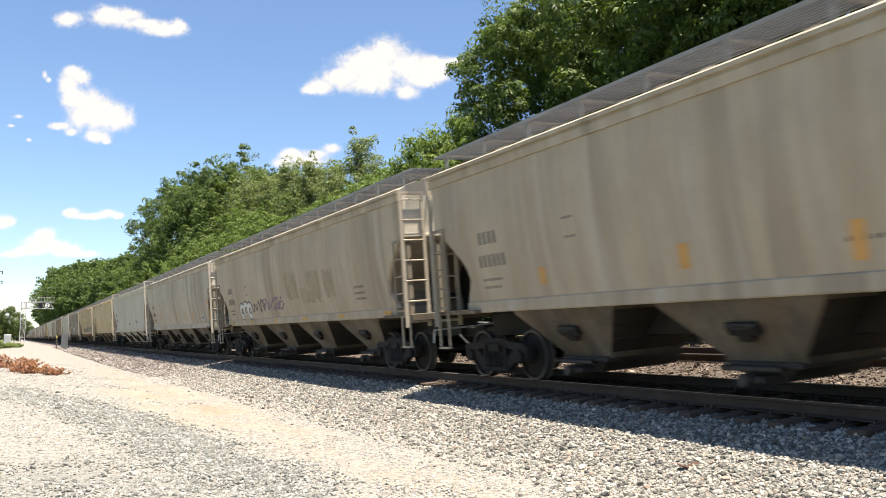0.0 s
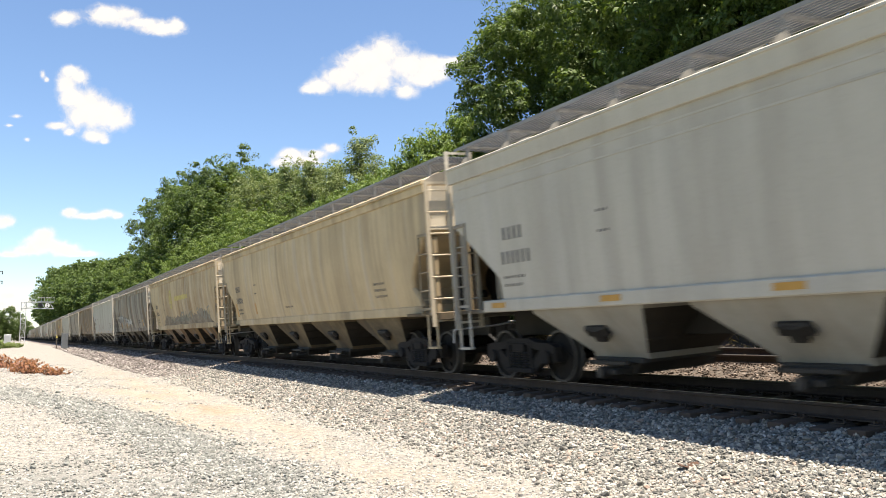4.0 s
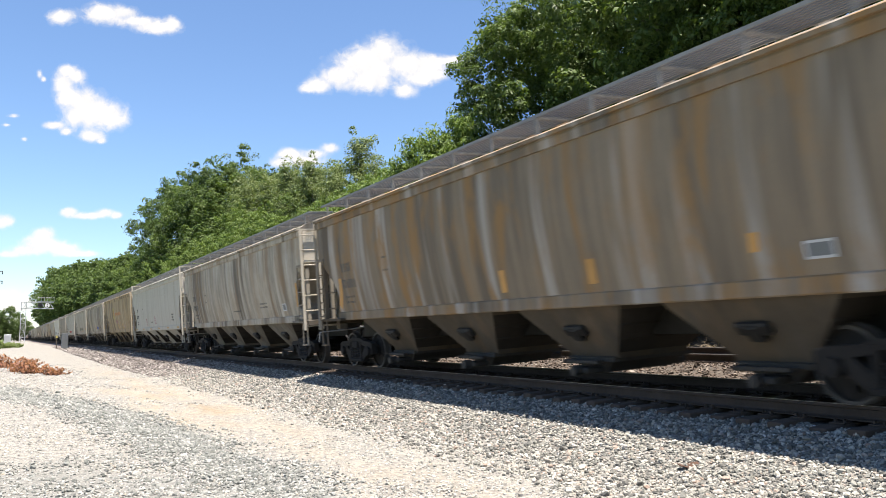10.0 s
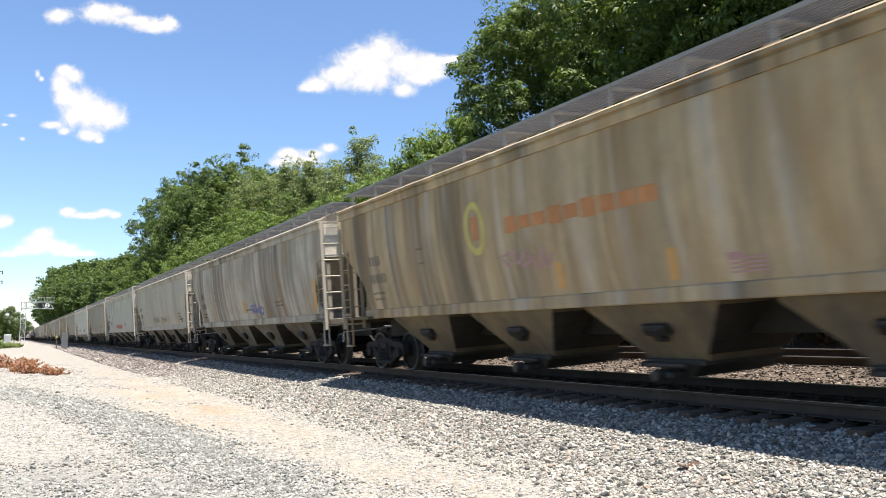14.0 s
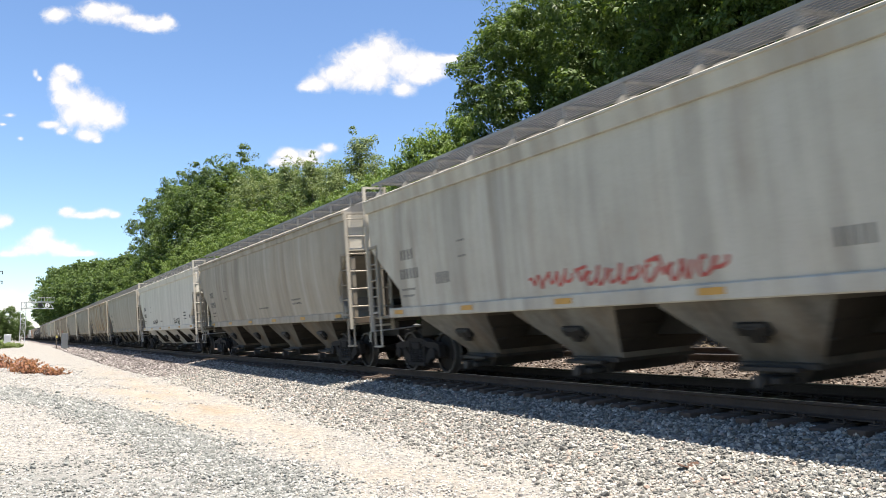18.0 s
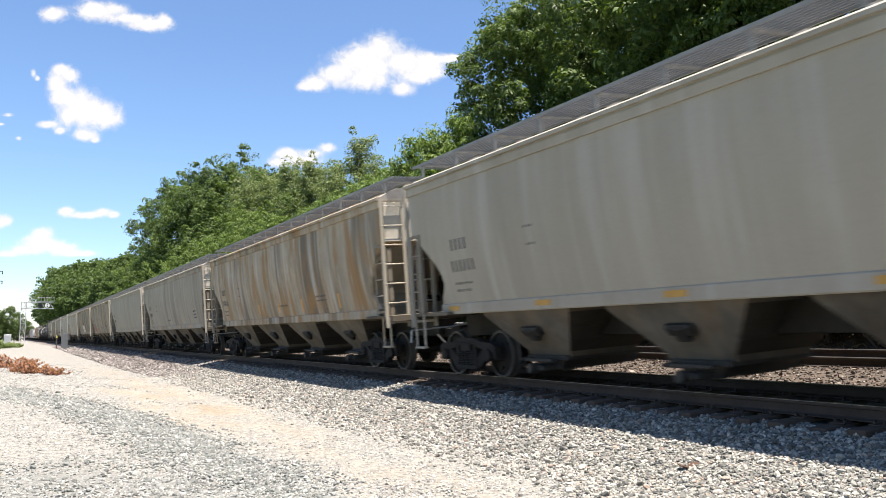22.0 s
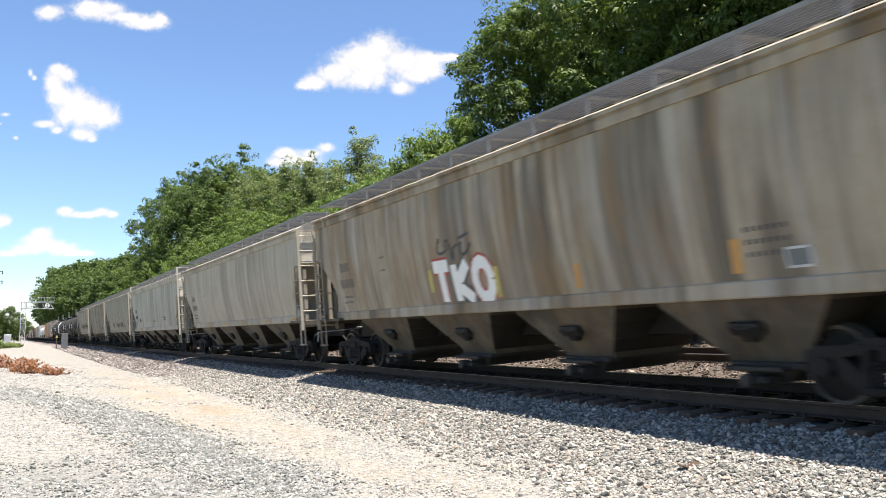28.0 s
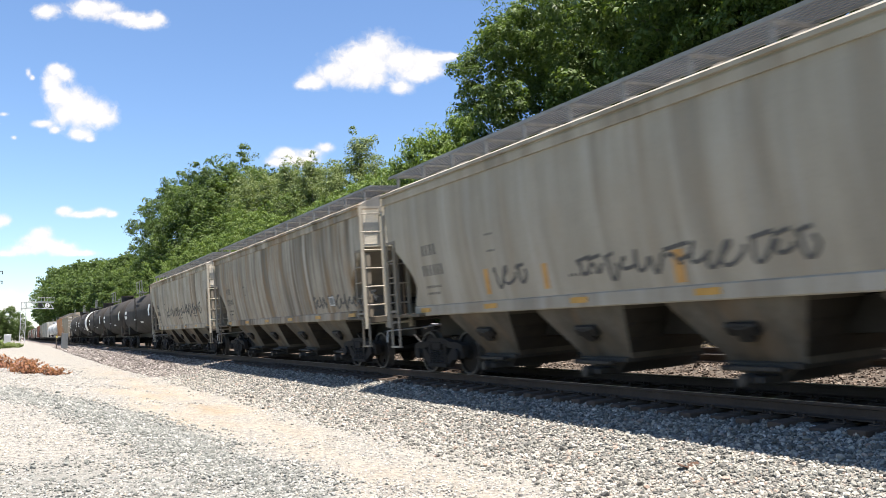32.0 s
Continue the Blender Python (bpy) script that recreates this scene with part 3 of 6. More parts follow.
def make_airy_tree(seed, height, leaves, size, mat, label):
    """A slender tree: one leader, many rising side branches, and thin leaf sprays strung along them with sky between."""
    rng, prng = np.random.default_rng(seed), random.Random(seed)
    tree = tagged(new("tree"), label, "tree")
    bm = bmesh.new()
    sprays, n = [], 40
    leader = [Vector((0, 0, -0.5))]
    for i in range(8):
        leader.append(leader[-1] + Vector((prng.uniform(-0.25, 0.25), prng.uniform(-0.25, 0.25), (height + 0.5) * 0.96 / 8)))
    for i, (p, q) in enumerate(zip(leader, leader[1:])):
        rod(bm, p, q, 0.2 * (1 - i / 8.4), 7, 0.2 * (1 - (i + 1) / 8.4))
    for i in range(n):
        u = (i + 0.5) / n
        f = (0.12 + 0.86 * u) * 8
        k = min(7, int(f))
        p = leader[k].lerp(leader[k + 1], f - k)
        az, reach = i * 2.4 + prng.uniform(-0.5, 0.5), height * (0.05 + 0.2 * (1 - u) ** 0.75 * prng.uniform(0.6, 1.2))
        d = Vector((math.cos(az), math.sin(az), 0.55 + 0.8 * u)).normalized()
        for j in range(5):
            q = p + (d + Vector((prng.uniform(-0.25, 0.25), prng.uniform(-0.25, 0.25), 0.12))) * reach / 5
            rod(bm, p, q, 0.05 * (1 - j / 5.5) * (1.2 - u), 4)
            p = q
            if j or u > 0.7:
                sprays.append(p + Vector((prng.gauss(0, 0.4), prng.gauss(0, 0.4), prng.gauss(0, 0.4))))
    sprays.append(leader[-1])
    c = np.array([tuple(p) for p in sprays])
    r = height * 0.032 * np.exp(rng.normal(0, 0.3, len(c)))
    part("trunk", bm, BARK, tree)
    part("crown", leaf_mesh("crown", leaf_cloud(c, r, leaves, size, rng, 1.1, 0.9, 0.2), mat), None, tree)
    return tree


def plant_trees():
    near = [make_tree(11, 25, 13, 120000, 0.12, LEAF_HIGH, "tall deep green broadleaf tree behind the tracks", low=0.06, per=12),
            make_tree(12, 26, 13.5, 120000, 0.12, LEAF_HIGH, "tall broad-crowned green tree behind the tracks", low=0.06, per=12)]
    edge = make_tree(19, 17.5, 12.5, 185000, 0.095, LEAF_HIGH, "rounded dense green tree behind the tracks", low=0.2, clump=0.115, per=14, twig=0.036)
    bright = make_tree(13, 12.5, 9, 36000, 0.11, LEAF_BRIGHT, "bright green tree with long drooping leaf fronds", low=0.1, clump=0.12, droop=0.9, long=1.7, twig=0.05)
    low = make_tree(18, 14, 10, 42000, 0.125, LEAF_BRIGHT, "light green leafy tree at the wood's edge", low=0.05, twig=0.045)
    airy = [make_airy_tree(14, 17, 15000, 0.125, LEAF_PALE, "pale green airy tree with sparse upper twigs"), make_airy_tree(21, 17, 15000, 0.125, LEAF_PALE, "slender pale green tree with rising branches")]
    mid = [make_tree(15, 22, 13, 64000, 0.15, LEAF_HIGH, "broad green tree in the lineside wood", low=0.08),
           make_tree(16, 23, 12, 64000, 0.15, LEAF_DEEP, "dark green rounded tree in the lineside wood", low=0.08)]
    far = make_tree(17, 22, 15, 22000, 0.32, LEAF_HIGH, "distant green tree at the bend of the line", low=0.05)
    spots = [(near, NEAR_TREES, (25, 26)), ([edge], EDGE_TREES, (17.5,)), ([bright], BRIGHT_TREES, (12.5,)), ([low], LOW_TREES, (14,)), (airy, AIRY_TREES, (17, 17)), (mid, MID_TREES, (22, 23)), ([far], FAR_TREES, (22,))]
    rng = random.Random(8)
    for kinds, places, tall in spots:
        used = set()
        for i, (x, y, h) in enumerate(places):
            k = i % len(kinds)
            s = h / tall[k]
            m = pose(x, y, ground_z(x, y) - 0.3, 0, 0, rng.uniform(0, 360))
            if k not in used:
                used.add(k)
                kinds[k].matrix_basis = m @ Matrix.Diagonal((s, s, s, 1))
            else:
                o = copy_thing(kinds[k], m)
                o.scale = (s * rng.uniform(0.9, 1.1), s * rng.uniform(0.9, 1.1), s)


NEAR_TREES = [(33, 34.5, 27), (26.5, 26.0, 27), (25, 19.0, 26)]
EDGE_TREES = [(26.2, 36.0, 18.3)]
BRIGHT_TREES = [(21.0, 36.5, 10.6), (21, 40.2, 10.9), (21.3, 43.5, 10.3), (20, 33, 8.2), (22.5, 41.8, 10.2), (22.5, 45.5, 9.9), (22, 38.2, 11.3), (22, 50.5, 10.9), (21, 47.5, 10.4), (22, 54.5, 10.6), (20.0, 53, 9.0), (21, 56, 9.0), (19.5, 60, 8.5), (19.5, 66, 9)]
LOW_TREES = [(20, 70, 11.0), (19.5, 79, 11.2), (19.5, 88, 11.4), (19.3, 97, 12.2), (19.3, 106, 12.6), (19.3, 117, 13.0), (19.5, 129, 13.0), (19.6, 140, 14.0), (22, 63, 10.5), (21.5, 84, 12.8), (23.5, 76, 13.5), (23.5, 90, 15.5), (20, 152, 15)]
AIRY_TREES = [(23, 93, 16.2), (23, 86.5, 15.8), (23.5, 79.0, 15.5), (23, 70.0, 14.4), (23.5, 65, 12.6), (23, 59.3, 14.2), (23.5, 57.0, 11.6), (24, 74.5, 14.2), (23.5, 98, 17.5), (22.5, 89.5, 15.2), (22.5, 62.0, 11.6), (24.5, 67.5, 13.2), (24, 82.5, 15.5), (24, 71.5, 14.0)]
MID_TREES = [(26, 13.0, 24), (25, 7.0, 22), (26, 0.5, 24), (26, -7, 23), (24, 103.0, 20.6), (23.2, 110, 21.6), (22.8, 118.5, 23.4), (22.4, 127, 24.2), (22.4, 137, 25.6), (22.5, 146, 17.0), (27, 108, 23), (27, 92, 18), (22, 160, 15)]
# The last seven, out of view at left, are added to dim far cars.
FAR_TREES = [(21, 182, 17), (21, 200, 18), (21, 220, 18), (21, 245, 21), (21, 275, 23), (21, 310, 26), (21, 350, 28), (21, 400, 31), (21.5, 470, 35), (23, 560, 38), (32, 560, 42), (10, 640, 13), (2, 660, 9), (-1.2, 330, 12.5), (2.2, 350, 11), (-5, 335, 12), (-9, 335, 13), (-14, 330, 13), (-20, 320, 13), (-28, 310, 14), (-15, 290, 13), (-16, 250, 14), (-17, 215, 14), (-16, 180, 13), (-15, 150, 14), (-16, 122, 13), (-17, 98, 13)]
plant_trees()


def make_bush(seed, mat, label, width, height, leaves, size, name="bush", twigs=14, droop=0.2):
    rng, prng = np.random.default_rng(seed), random.Random(seed)
    bush = tagged(new(name), label, "bush")
    bm = bmesh.new()
    tips = []
    for _ in range(twigs):
        a = prng.uniform(0, 2 * math.pi)
        p = Vector((prng.uniform(-0.1, 0.1) * width, prng.uniform(-0.1, 0.1) * width, -0.1))
        d = Vector((math.cos(a) * prng.uniform(0.2, 1.0) * width / height, math.sin(a) * prng.uniform(0.2, 1.0) * width / height, 1.0)).normalized()
        for k in range(3):
            q = p + (d + Vector((prng.uniform(-0.3, 0.3), prng.uniform(-0.3, 0.3), 0))) * height * prng.uniform(0.2, 0.36)
            rod(bm, p, q, 0.03 / (k + 1), 5, 0.02 / (k + 1))
            p = q
            tips.append(p.copy())
    part("branchwork", bm, BARK, bush)
    c = np.array([t for t in tips])
    r = np.full(len(c), min(width, height) * 0.2)
    part("foliage", leaf_mesh("foliage", leaf_cloud(c, r, leaves, size, rng, droop=droop), mat), None, bush)
    return bush


def plant_bushes():
    kinds = [make_bush(31, LEAF_SHADE, "dense dark green bush on the bank", 3.6, 3.6, 5200, 0.13), make_bush(32, LEAF_DEEP, "leafy green bush on the bank", 3.4, 4.4, 5200, 0.13)]
    rng = random.Random(4)
    first = [True, True]
    y = -4.0
    i = 0
    while y < 150:
        for x in (18.6, 21.5):
            k = i % 2
            xx, yy = x + rng.uniform(-0.7, 0.7), y + rng.uniform(-1, 1)
            m = pose(xx, yy, ground_z(xx), 0, 0, rng.uniform(0, 360))
            s = rng.uniform(0.85, 1.35)
            o = kinds[k] if first[k] else copy_thing(kinds[k], m)
            first[k] = False
            o.matrix_basis = m @ Matrix.Diagonal((s, s, s, 1))
            i += 1
        y += 2.6 + max(0, y) * 0.02
    weeds = make_bush(33, LEAF_WEED, "low green weeds by the track", 1.6, 0.9, 1400, 0.09, "weed_clump")
    for n, (x, y, s) in enumerate([(-1.7, 118, 1.5), (-0.4, 121, 1.2), (0.6, 125, 1.1), (-2.9, 112, 1.5)]):
        m = pose(x, y, ground_z(x, y), 0, 0, 70 * n) @ Matrix.Diagonal((s, s, s, 1))
        o = copy_thing(weeds, m) if n else weeds
        o.matrix_basis = m
    dead = make_bush(34, LEAF_DEAD, "felled branch with dead russet leaves on the gravel", 2.1, 0.78, 620, 0.085, "dead_branch", 26, 0.6)
    for n, (x, y, s, a) in enumerate([(1.75, 40.5, 0.8, 10), (0.95, 43, 1.0, 60), (0.1, 52, 1.1, 130), (-0.9, 54, 1.3, 200), (0.5, 45.0, 0.8, 300), (1.1, 56, 0.9, 20), (-1.9, 53, 1.2, 80)]):
        m = pose(x, y, ground_z(x, y), 0, 0, a) @ Matrix.Diagonal((s, s, s, 1))
        o = copy_thing(dead, m) if n else dead
        o.matrix_basis = m


plant_bushes()


def dry_brush():
    """Dead stalks and leaf litter on the bank behind the far track."""
    rng = np.random.default_rng(9)
    n = 5200
    x, y = rng.uniform(15.9, 19.0, n), -1 + 46 * rng.uniform(0, 1, n) ** 1.3
    z = np.array([ground_z(p) + uneven(p, q) for p, q in zip(x, y)])
    c = np.stack([x, y, z], 1)
    d = rng.normal(0, 1, (n, 3)) * np.array([1, 1, 0.55])
    d[:, 2] = np.abs(d[:, 2])
    d *= (rng.uniform(0.12, 0.42, n) / np.linalg.norm(d, axis=1))[:, None]
    side = np.cross(d, rng.normal(0, 1, (n, 3)))
    side *= (rng.uniform(0.006, 0.02, n) / np.linalg.norm(side, axis=1))[:, None]
    v = np.stack([c, c + d * 0.5 + side, c + d, c + d * 0.5 - side], 1).reshape(-1, 3)
    straw = foliage("dead_grass_stalks", (0.10, 0.075, 0.045), (0.34, 0.27, 0.17))
    tagged(new("dry_brush", leaf_mesh("dry_brush", v, straw)), "dead stalks and dry litter on the bank", "dry brush", kind="stuff")


dry_brush()


# ---- signals, cabinets and small things by the line ----
def signal_bridge():
    y, x0, x1, z0, z1 = 250.0, 2.65, 9.9, 8.7, 10.4
    top = tagged(new("signal_bridge"), "silver lattice cantilever signal bridge over the line", "signal bridge")
    top.location = (0, y, 0)
    base = ground_z(x0, y) - 0.1
    for sx in (-0.6, 0.6):
        for sy in (-0.6, 0.6):
            part("mast_leg", rod(bmesh.new(), (x0 + sx, sy, base), (x0 + sx, sy, z1), 0.09, 6), GALV, top)
    z, k = base + 0.2, 0
    while z < z1 - 1.2:
        for sy in (-0.6, 0.6):
            a, b = (-0.6, 0.6) if k % 2 else (0.6, -0.6)
            part("mast_brace", rod(bmesh.new(), (x0 + a, sy, z), (x0 + b, sy, z + 1.25), 0.05, 5), GALV, top)
        part("mast_tie", rod(bmesh.new(), (x0 - 0.6, -0.6, z), (x0 + 0.6, -0.6, z), 0.05, 5), GALV, top)
        z, k = z + 1.25, k + 1
    for sy in (-0.6, 0.6):
        for zz in (z0, z1):
            part("arm_chord", rod(bmesh.new(), (x0 - 0.6, sy, zz), (x1, sy, zz), 0.1, 6), GALV, top)
        for i in range(7):
            xa = x0 + (x1 - x0) * i / 7
            za, zb = (z0, z1) if i % 2 else (z1, z0)
            part("arm_brace", rod(bmesh.new(), (xa, sy, za), (xa + (x1 - x0) / 7, sy, zb), 0.06, 5), GALV, top)
    part("walkway", box(bmesh.new(), 6.0, x1 + 0.1, -0.75, 0.75, z1 + 0.1, z1 + 0.2), GALV, top)
    rail = bmesh.new()
    for i in range(6):
        rod(rail, (6.0 + i * 0.78, -0.75, z1 + 0.2), (6.0 + i * 0.78, -0.75, z1 + 1.2), 0.04, 5)
    rod(rail, (6.0, -0.75, z1 + 1.2), (9.9, -0.75, z1 + 1.2), 0.04, 5)
    part("handrail", rail, GALV, top)
    for x, m in ((6.6, RUBBER), (8.3, WHITE_PAINT)):
        head = bmesh.new()
        rod(head, (x, -0.95, 9.55), (x, -0.85, 9.55), 0.62, 18)
        h = part("signal_head", head, m, top, "round black signal target" if m is RUBBER else "pale back of a signal target")
        for dz in (-0.3, 0.3):
            part("lamp_hood", rod(bmesh.new(), (x, -1.2, 9.55 + dz), (x, -0.95, 9.55 + dz), 0.14, 10), RUBBER, h)


signal_bridge()


def line_cabinet(x, y, w, d, h, mat, label, foot=0.12):
    z = ground_z(x, y)
    c = tagged(new("relay_cabinet"), label, "cabinet")
    c.location = (x, y, z)
    part("plinth", box(bmesh.new(), -w / 2 - 0.05, w / 2 + 0.05, -d / 2 - 0.05, d / 2 + 0.05, -0.1, foot, 0.01), CAST, c)
    part("case", box(bmesh.new(), -w / 2, w / 2, -d / 2, d / 2, foot, h, 0.02), mat, c)
    part("lid", box(bmesh.new(), -w / 2 - 0.04, w / 2 + 0.04, -d / 2 - 0.04, d / 2 + 0.04, h, h + 0.06, 0.015), mat, c)
    door = part("door", box(bmesh.new(), -w / 2 + 0.05, w / 2 - 0.05, -d / 2 - 0.025, -d / 2 - 0.002, foot + 0.08, h - 0.08, 0.008), mat, c)
    part("handle", box(bmesh.new(), w / 2 - 0.15, w / 2 - 0.11, -d / 2 - 0.06, -d / 2 - 0.024, h * 0.5, h * 0.6), STEEL_DARK, door)
    return c


line_cabinet(6.0, 115, 0.75, 0.6, 1.95, GREY_CASE, "dull grey steel relay cabinet beside the near track")
line_cabinet(-0.6, 190, 1.3, 1.0, 1.9, GALV, "silvery steel equipment cabinet among weeds")


def marker_post(x, y, label):
    p = tagged(new("marker_post"), label, "post")
    p.location = (x, y, ground_z(x, y))
    part("post", box(bmesh.new(), -0.06, 0.06, -0.06, 0.06, -0.1, 1.55, 0.01), BARK, p)
    part("plate", box(bmesh.new(), -0.1, 0.1, -0.09, -0.062, 1.3, 1.6, 0.01), FADED_YELLOW, p)


marker_post(4.85, 110, "brown wooden marker post with a small faded plate")


def scrap():
    s = tagged(new("rusty_scrap"), "bent piece of rusty sheet lying on the ballast", "scrap metal")
    s.location = (6.58, 6.97, ground_z(6.58) + 0.02)
    bm = bmesh.new()
    rings = []
    for i in range(9):
        t = i / 8
        y, z = -0.02 + 0.05 * math.sin(3 * t), 0.016 * math.cos(6.0 * t)
        x = -0.15 + 0.3 * t
        w = 0.035 + 0.025 * math.sin(math.pi * t)
        rings.append([(x, y - w, z), (x, y + w, z + 0.02), (x, y + w, z + 0.028), (x, y - w, z + 0.008)])
    loft(bm, rings)
    part("sheet", bm, plain("rusty_sheet", (0.075, 0.042, 0.028), 0.9, 0, 0.5, 20), s)


scrap()


def utility_pole():
    p = tagged(new("utility_pole"), "wooden line pole with crossarm and insulators", "utility pole")
    p.location = (-3.4, 190, ground_z(-3.4, 190))
    part("pole", rod(bmesh.new(), (0, 0, -0.5), (0, 0, 15.5), 0.16, 9, 0.11), BARK, p)
    for z in (14.6, 12.6):
        part("crossarm", box(bmesh.new(), -1.3, 1.35, -0.07, 0.07, z, z + 0.16, 0.01), BARK, p)
        for x in (-1.2, 0.5, 1.25):
            i = rod(bmesh.new(), (x, 0, z - 0.55), (x, 0, z), 0.05, 7)
            for k in range(4):
                rod(i, (x, 0, z - 0.5 + 0.12 * k), (x, 0, z - 0.46 + 0.12 * k), 0.12, 8)
            part("insulator", i, STEEL_DARK, p)


utility_pole()


# ---- clouds: thin sheets far behind everything, drifting slowly ----
def cloud_material():
    n = Nodes("sunlit_cloud", 1.0)
    at = n.t.nodes.new("ShaderNodeAttribute")
    at.attribute_name = "puff"
    c = n.coords((0.001, 0.001, 0.001))
    billow = n.math("ADD", n.math("MULTIPLY", n.noise(c, 9.0, 3, 0.5, 0.4), 0.5), n.math("MULTIPLY", n.noise(c, 26.0, 7, 0.58, 0.5), 0.5))
    d = n.math("ADD", at.outputs["Fac"], n.math("MULTIPLY", n.math("SUBTRACT", billow, 0.5), 1.15))
    alpha = n.ramp(d, [(0.16, 0.0), (0.32, 0.14), (0.46, 0.55), (0.62, 0.95), (0.75, 1.0)])
    glow = n.t.nodes.new("ShaderNodeEmission")
    n.t.links.new(n.ramp(n.noise(c, 16.0, 5, 0.55), [(0.35, (0.9, 0.93, 0.97)), (0.55, (1.0, 1.0, 1.0))]), glow.inputs[0])
    glow.inputs[1].default_value = 0.385
    clear = n.t.nodes.new("ShaderNodeBsdfTransparent")
    both = n.t.nodes.new("ShaderNodeMixShader")
    n.t.links.new(alpha, both.inputs[0])
    n.t.links.new(clear.outputs[0], both.inputs[1])
    n.t.links.new(glow.outputs[0], both.inputs[2])
    n.t.links.new(both.outputs[0], n.t.nodes["Material Output"].inputs[0])
    return n.m


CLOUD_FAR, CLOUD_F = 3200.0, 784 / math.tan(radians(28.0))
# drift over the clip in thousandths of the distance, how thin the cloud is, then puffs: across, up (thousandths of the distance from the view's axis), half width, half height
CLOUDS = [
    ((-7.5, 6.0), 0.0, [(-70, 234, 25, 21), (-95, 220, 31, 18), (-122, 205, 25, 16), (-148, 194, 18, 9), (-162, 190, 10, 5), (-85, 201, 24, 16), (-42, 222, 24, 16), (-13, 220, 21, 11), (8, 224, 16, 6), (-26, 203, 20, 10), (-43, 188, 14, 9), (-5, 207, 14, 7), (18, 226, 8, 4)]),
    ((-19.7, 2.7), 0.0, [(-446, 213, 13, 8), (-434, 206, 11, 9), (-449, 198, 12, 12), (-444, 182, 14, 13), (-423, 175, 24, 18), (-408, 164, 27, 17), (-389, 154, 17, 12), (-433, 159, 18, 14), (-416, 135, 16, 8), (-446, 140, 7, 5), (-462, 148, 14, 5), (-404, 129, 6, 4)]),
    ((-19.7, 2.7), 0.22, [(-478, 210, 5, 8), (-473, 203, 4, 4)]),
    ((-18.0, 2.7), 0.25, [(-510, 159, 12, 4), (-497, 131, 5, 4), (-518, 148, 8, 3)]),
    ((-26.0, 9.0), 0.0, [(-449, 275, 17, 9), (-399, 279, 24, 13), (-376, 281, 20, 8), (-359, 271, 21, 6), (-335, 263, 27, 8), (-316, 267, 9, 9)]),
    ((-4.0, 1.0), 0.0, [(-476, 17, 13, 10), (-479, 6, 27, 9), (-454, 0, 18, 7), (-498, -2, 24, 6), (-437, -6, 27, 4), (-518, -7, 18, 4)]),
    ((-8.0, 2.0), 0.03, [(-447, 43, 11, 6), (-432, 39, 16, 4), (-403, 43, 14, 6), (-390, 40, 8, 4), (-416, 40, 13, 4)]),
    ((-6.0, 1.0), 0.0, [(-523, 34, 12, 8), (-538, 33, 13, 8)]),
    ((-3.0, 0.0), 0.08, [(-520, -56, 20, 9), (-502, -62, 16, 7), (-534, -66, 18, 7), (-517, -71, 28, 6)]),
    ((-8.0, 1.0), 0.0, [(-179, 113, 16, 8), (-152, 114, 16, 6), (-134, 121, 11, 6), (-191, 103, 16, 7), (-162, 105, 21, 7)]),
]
SKY_CLOUDS = []


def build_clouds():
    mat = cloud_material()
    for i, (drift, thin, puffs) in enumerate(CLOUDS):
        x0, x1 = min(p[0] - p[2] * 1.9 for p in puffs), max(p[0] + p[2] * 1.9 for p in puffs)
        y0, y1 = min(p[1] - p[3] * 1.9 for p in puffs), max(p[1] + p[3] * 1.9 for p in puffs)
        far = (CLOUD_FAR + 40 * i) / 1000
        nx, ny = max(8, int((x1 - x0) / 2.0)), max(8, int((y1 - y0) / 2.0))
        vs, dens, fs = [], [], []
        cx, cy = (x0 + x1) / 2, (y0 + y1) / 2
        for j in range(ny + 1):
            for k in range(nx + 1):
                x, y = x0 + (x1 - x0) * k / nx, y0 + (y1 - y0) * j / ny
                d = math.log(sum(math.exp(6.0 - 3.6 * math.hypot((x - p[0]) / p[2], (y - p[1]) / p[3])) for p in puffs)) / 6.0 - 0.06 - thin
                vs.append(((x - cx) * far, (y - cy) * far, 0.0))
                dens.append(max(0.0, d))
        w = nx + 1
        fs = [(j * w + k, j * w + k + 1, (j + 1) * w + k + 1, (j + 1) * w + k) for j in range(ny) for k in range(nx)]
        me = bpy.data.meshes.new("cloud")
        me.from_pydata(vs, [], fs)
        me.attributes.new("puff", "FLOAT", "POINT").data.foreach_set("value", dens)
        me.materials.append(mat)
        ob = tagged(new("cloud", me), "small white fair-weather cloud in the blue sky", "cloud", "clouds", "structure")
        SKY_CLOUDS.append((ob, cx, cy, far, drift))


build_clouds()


# ---- railcars: local y runs along the car, the camera's side is -x, z = 0 is the rail top ----
EAVE, SILL_TOP, SILL_LOW, HALF = 4.04, 1.5, 1.3, 1.6
GAP = 1.58


def side_half(z, bulge=1.0):
    """Half width of the body at height z: the barrel-sided cars are drawn in towards the sill."""
    t = min(1.0, max(0.0, (z - SILL_LOW) / (EAVE - SILL_LOW)))
    tuck = 0.27 if bulge >= 1.0 else 0.09
    return HALF - 0.05 + 0.045 * bulge * math.sin(math.pi * t) - tuck * (1 - t) ** 2


def end_cut(z, kind):
    """How far the lower end of the body is drawn in at height z."""
    top = 3.02 if kind == "round" else 2.95
    if z >= top:
        return 0.0
    t = (top - z) / (top - SILL_TOP)
    if kind == "round":
        return 1.3 * smooth(-0.25, 0.72, t) - 0.2 - 0.25 * smooth(0.72, 1.0, t) + 0.06 * (1 - t)
    return 1.45 * min(1.0, t / 0.74)


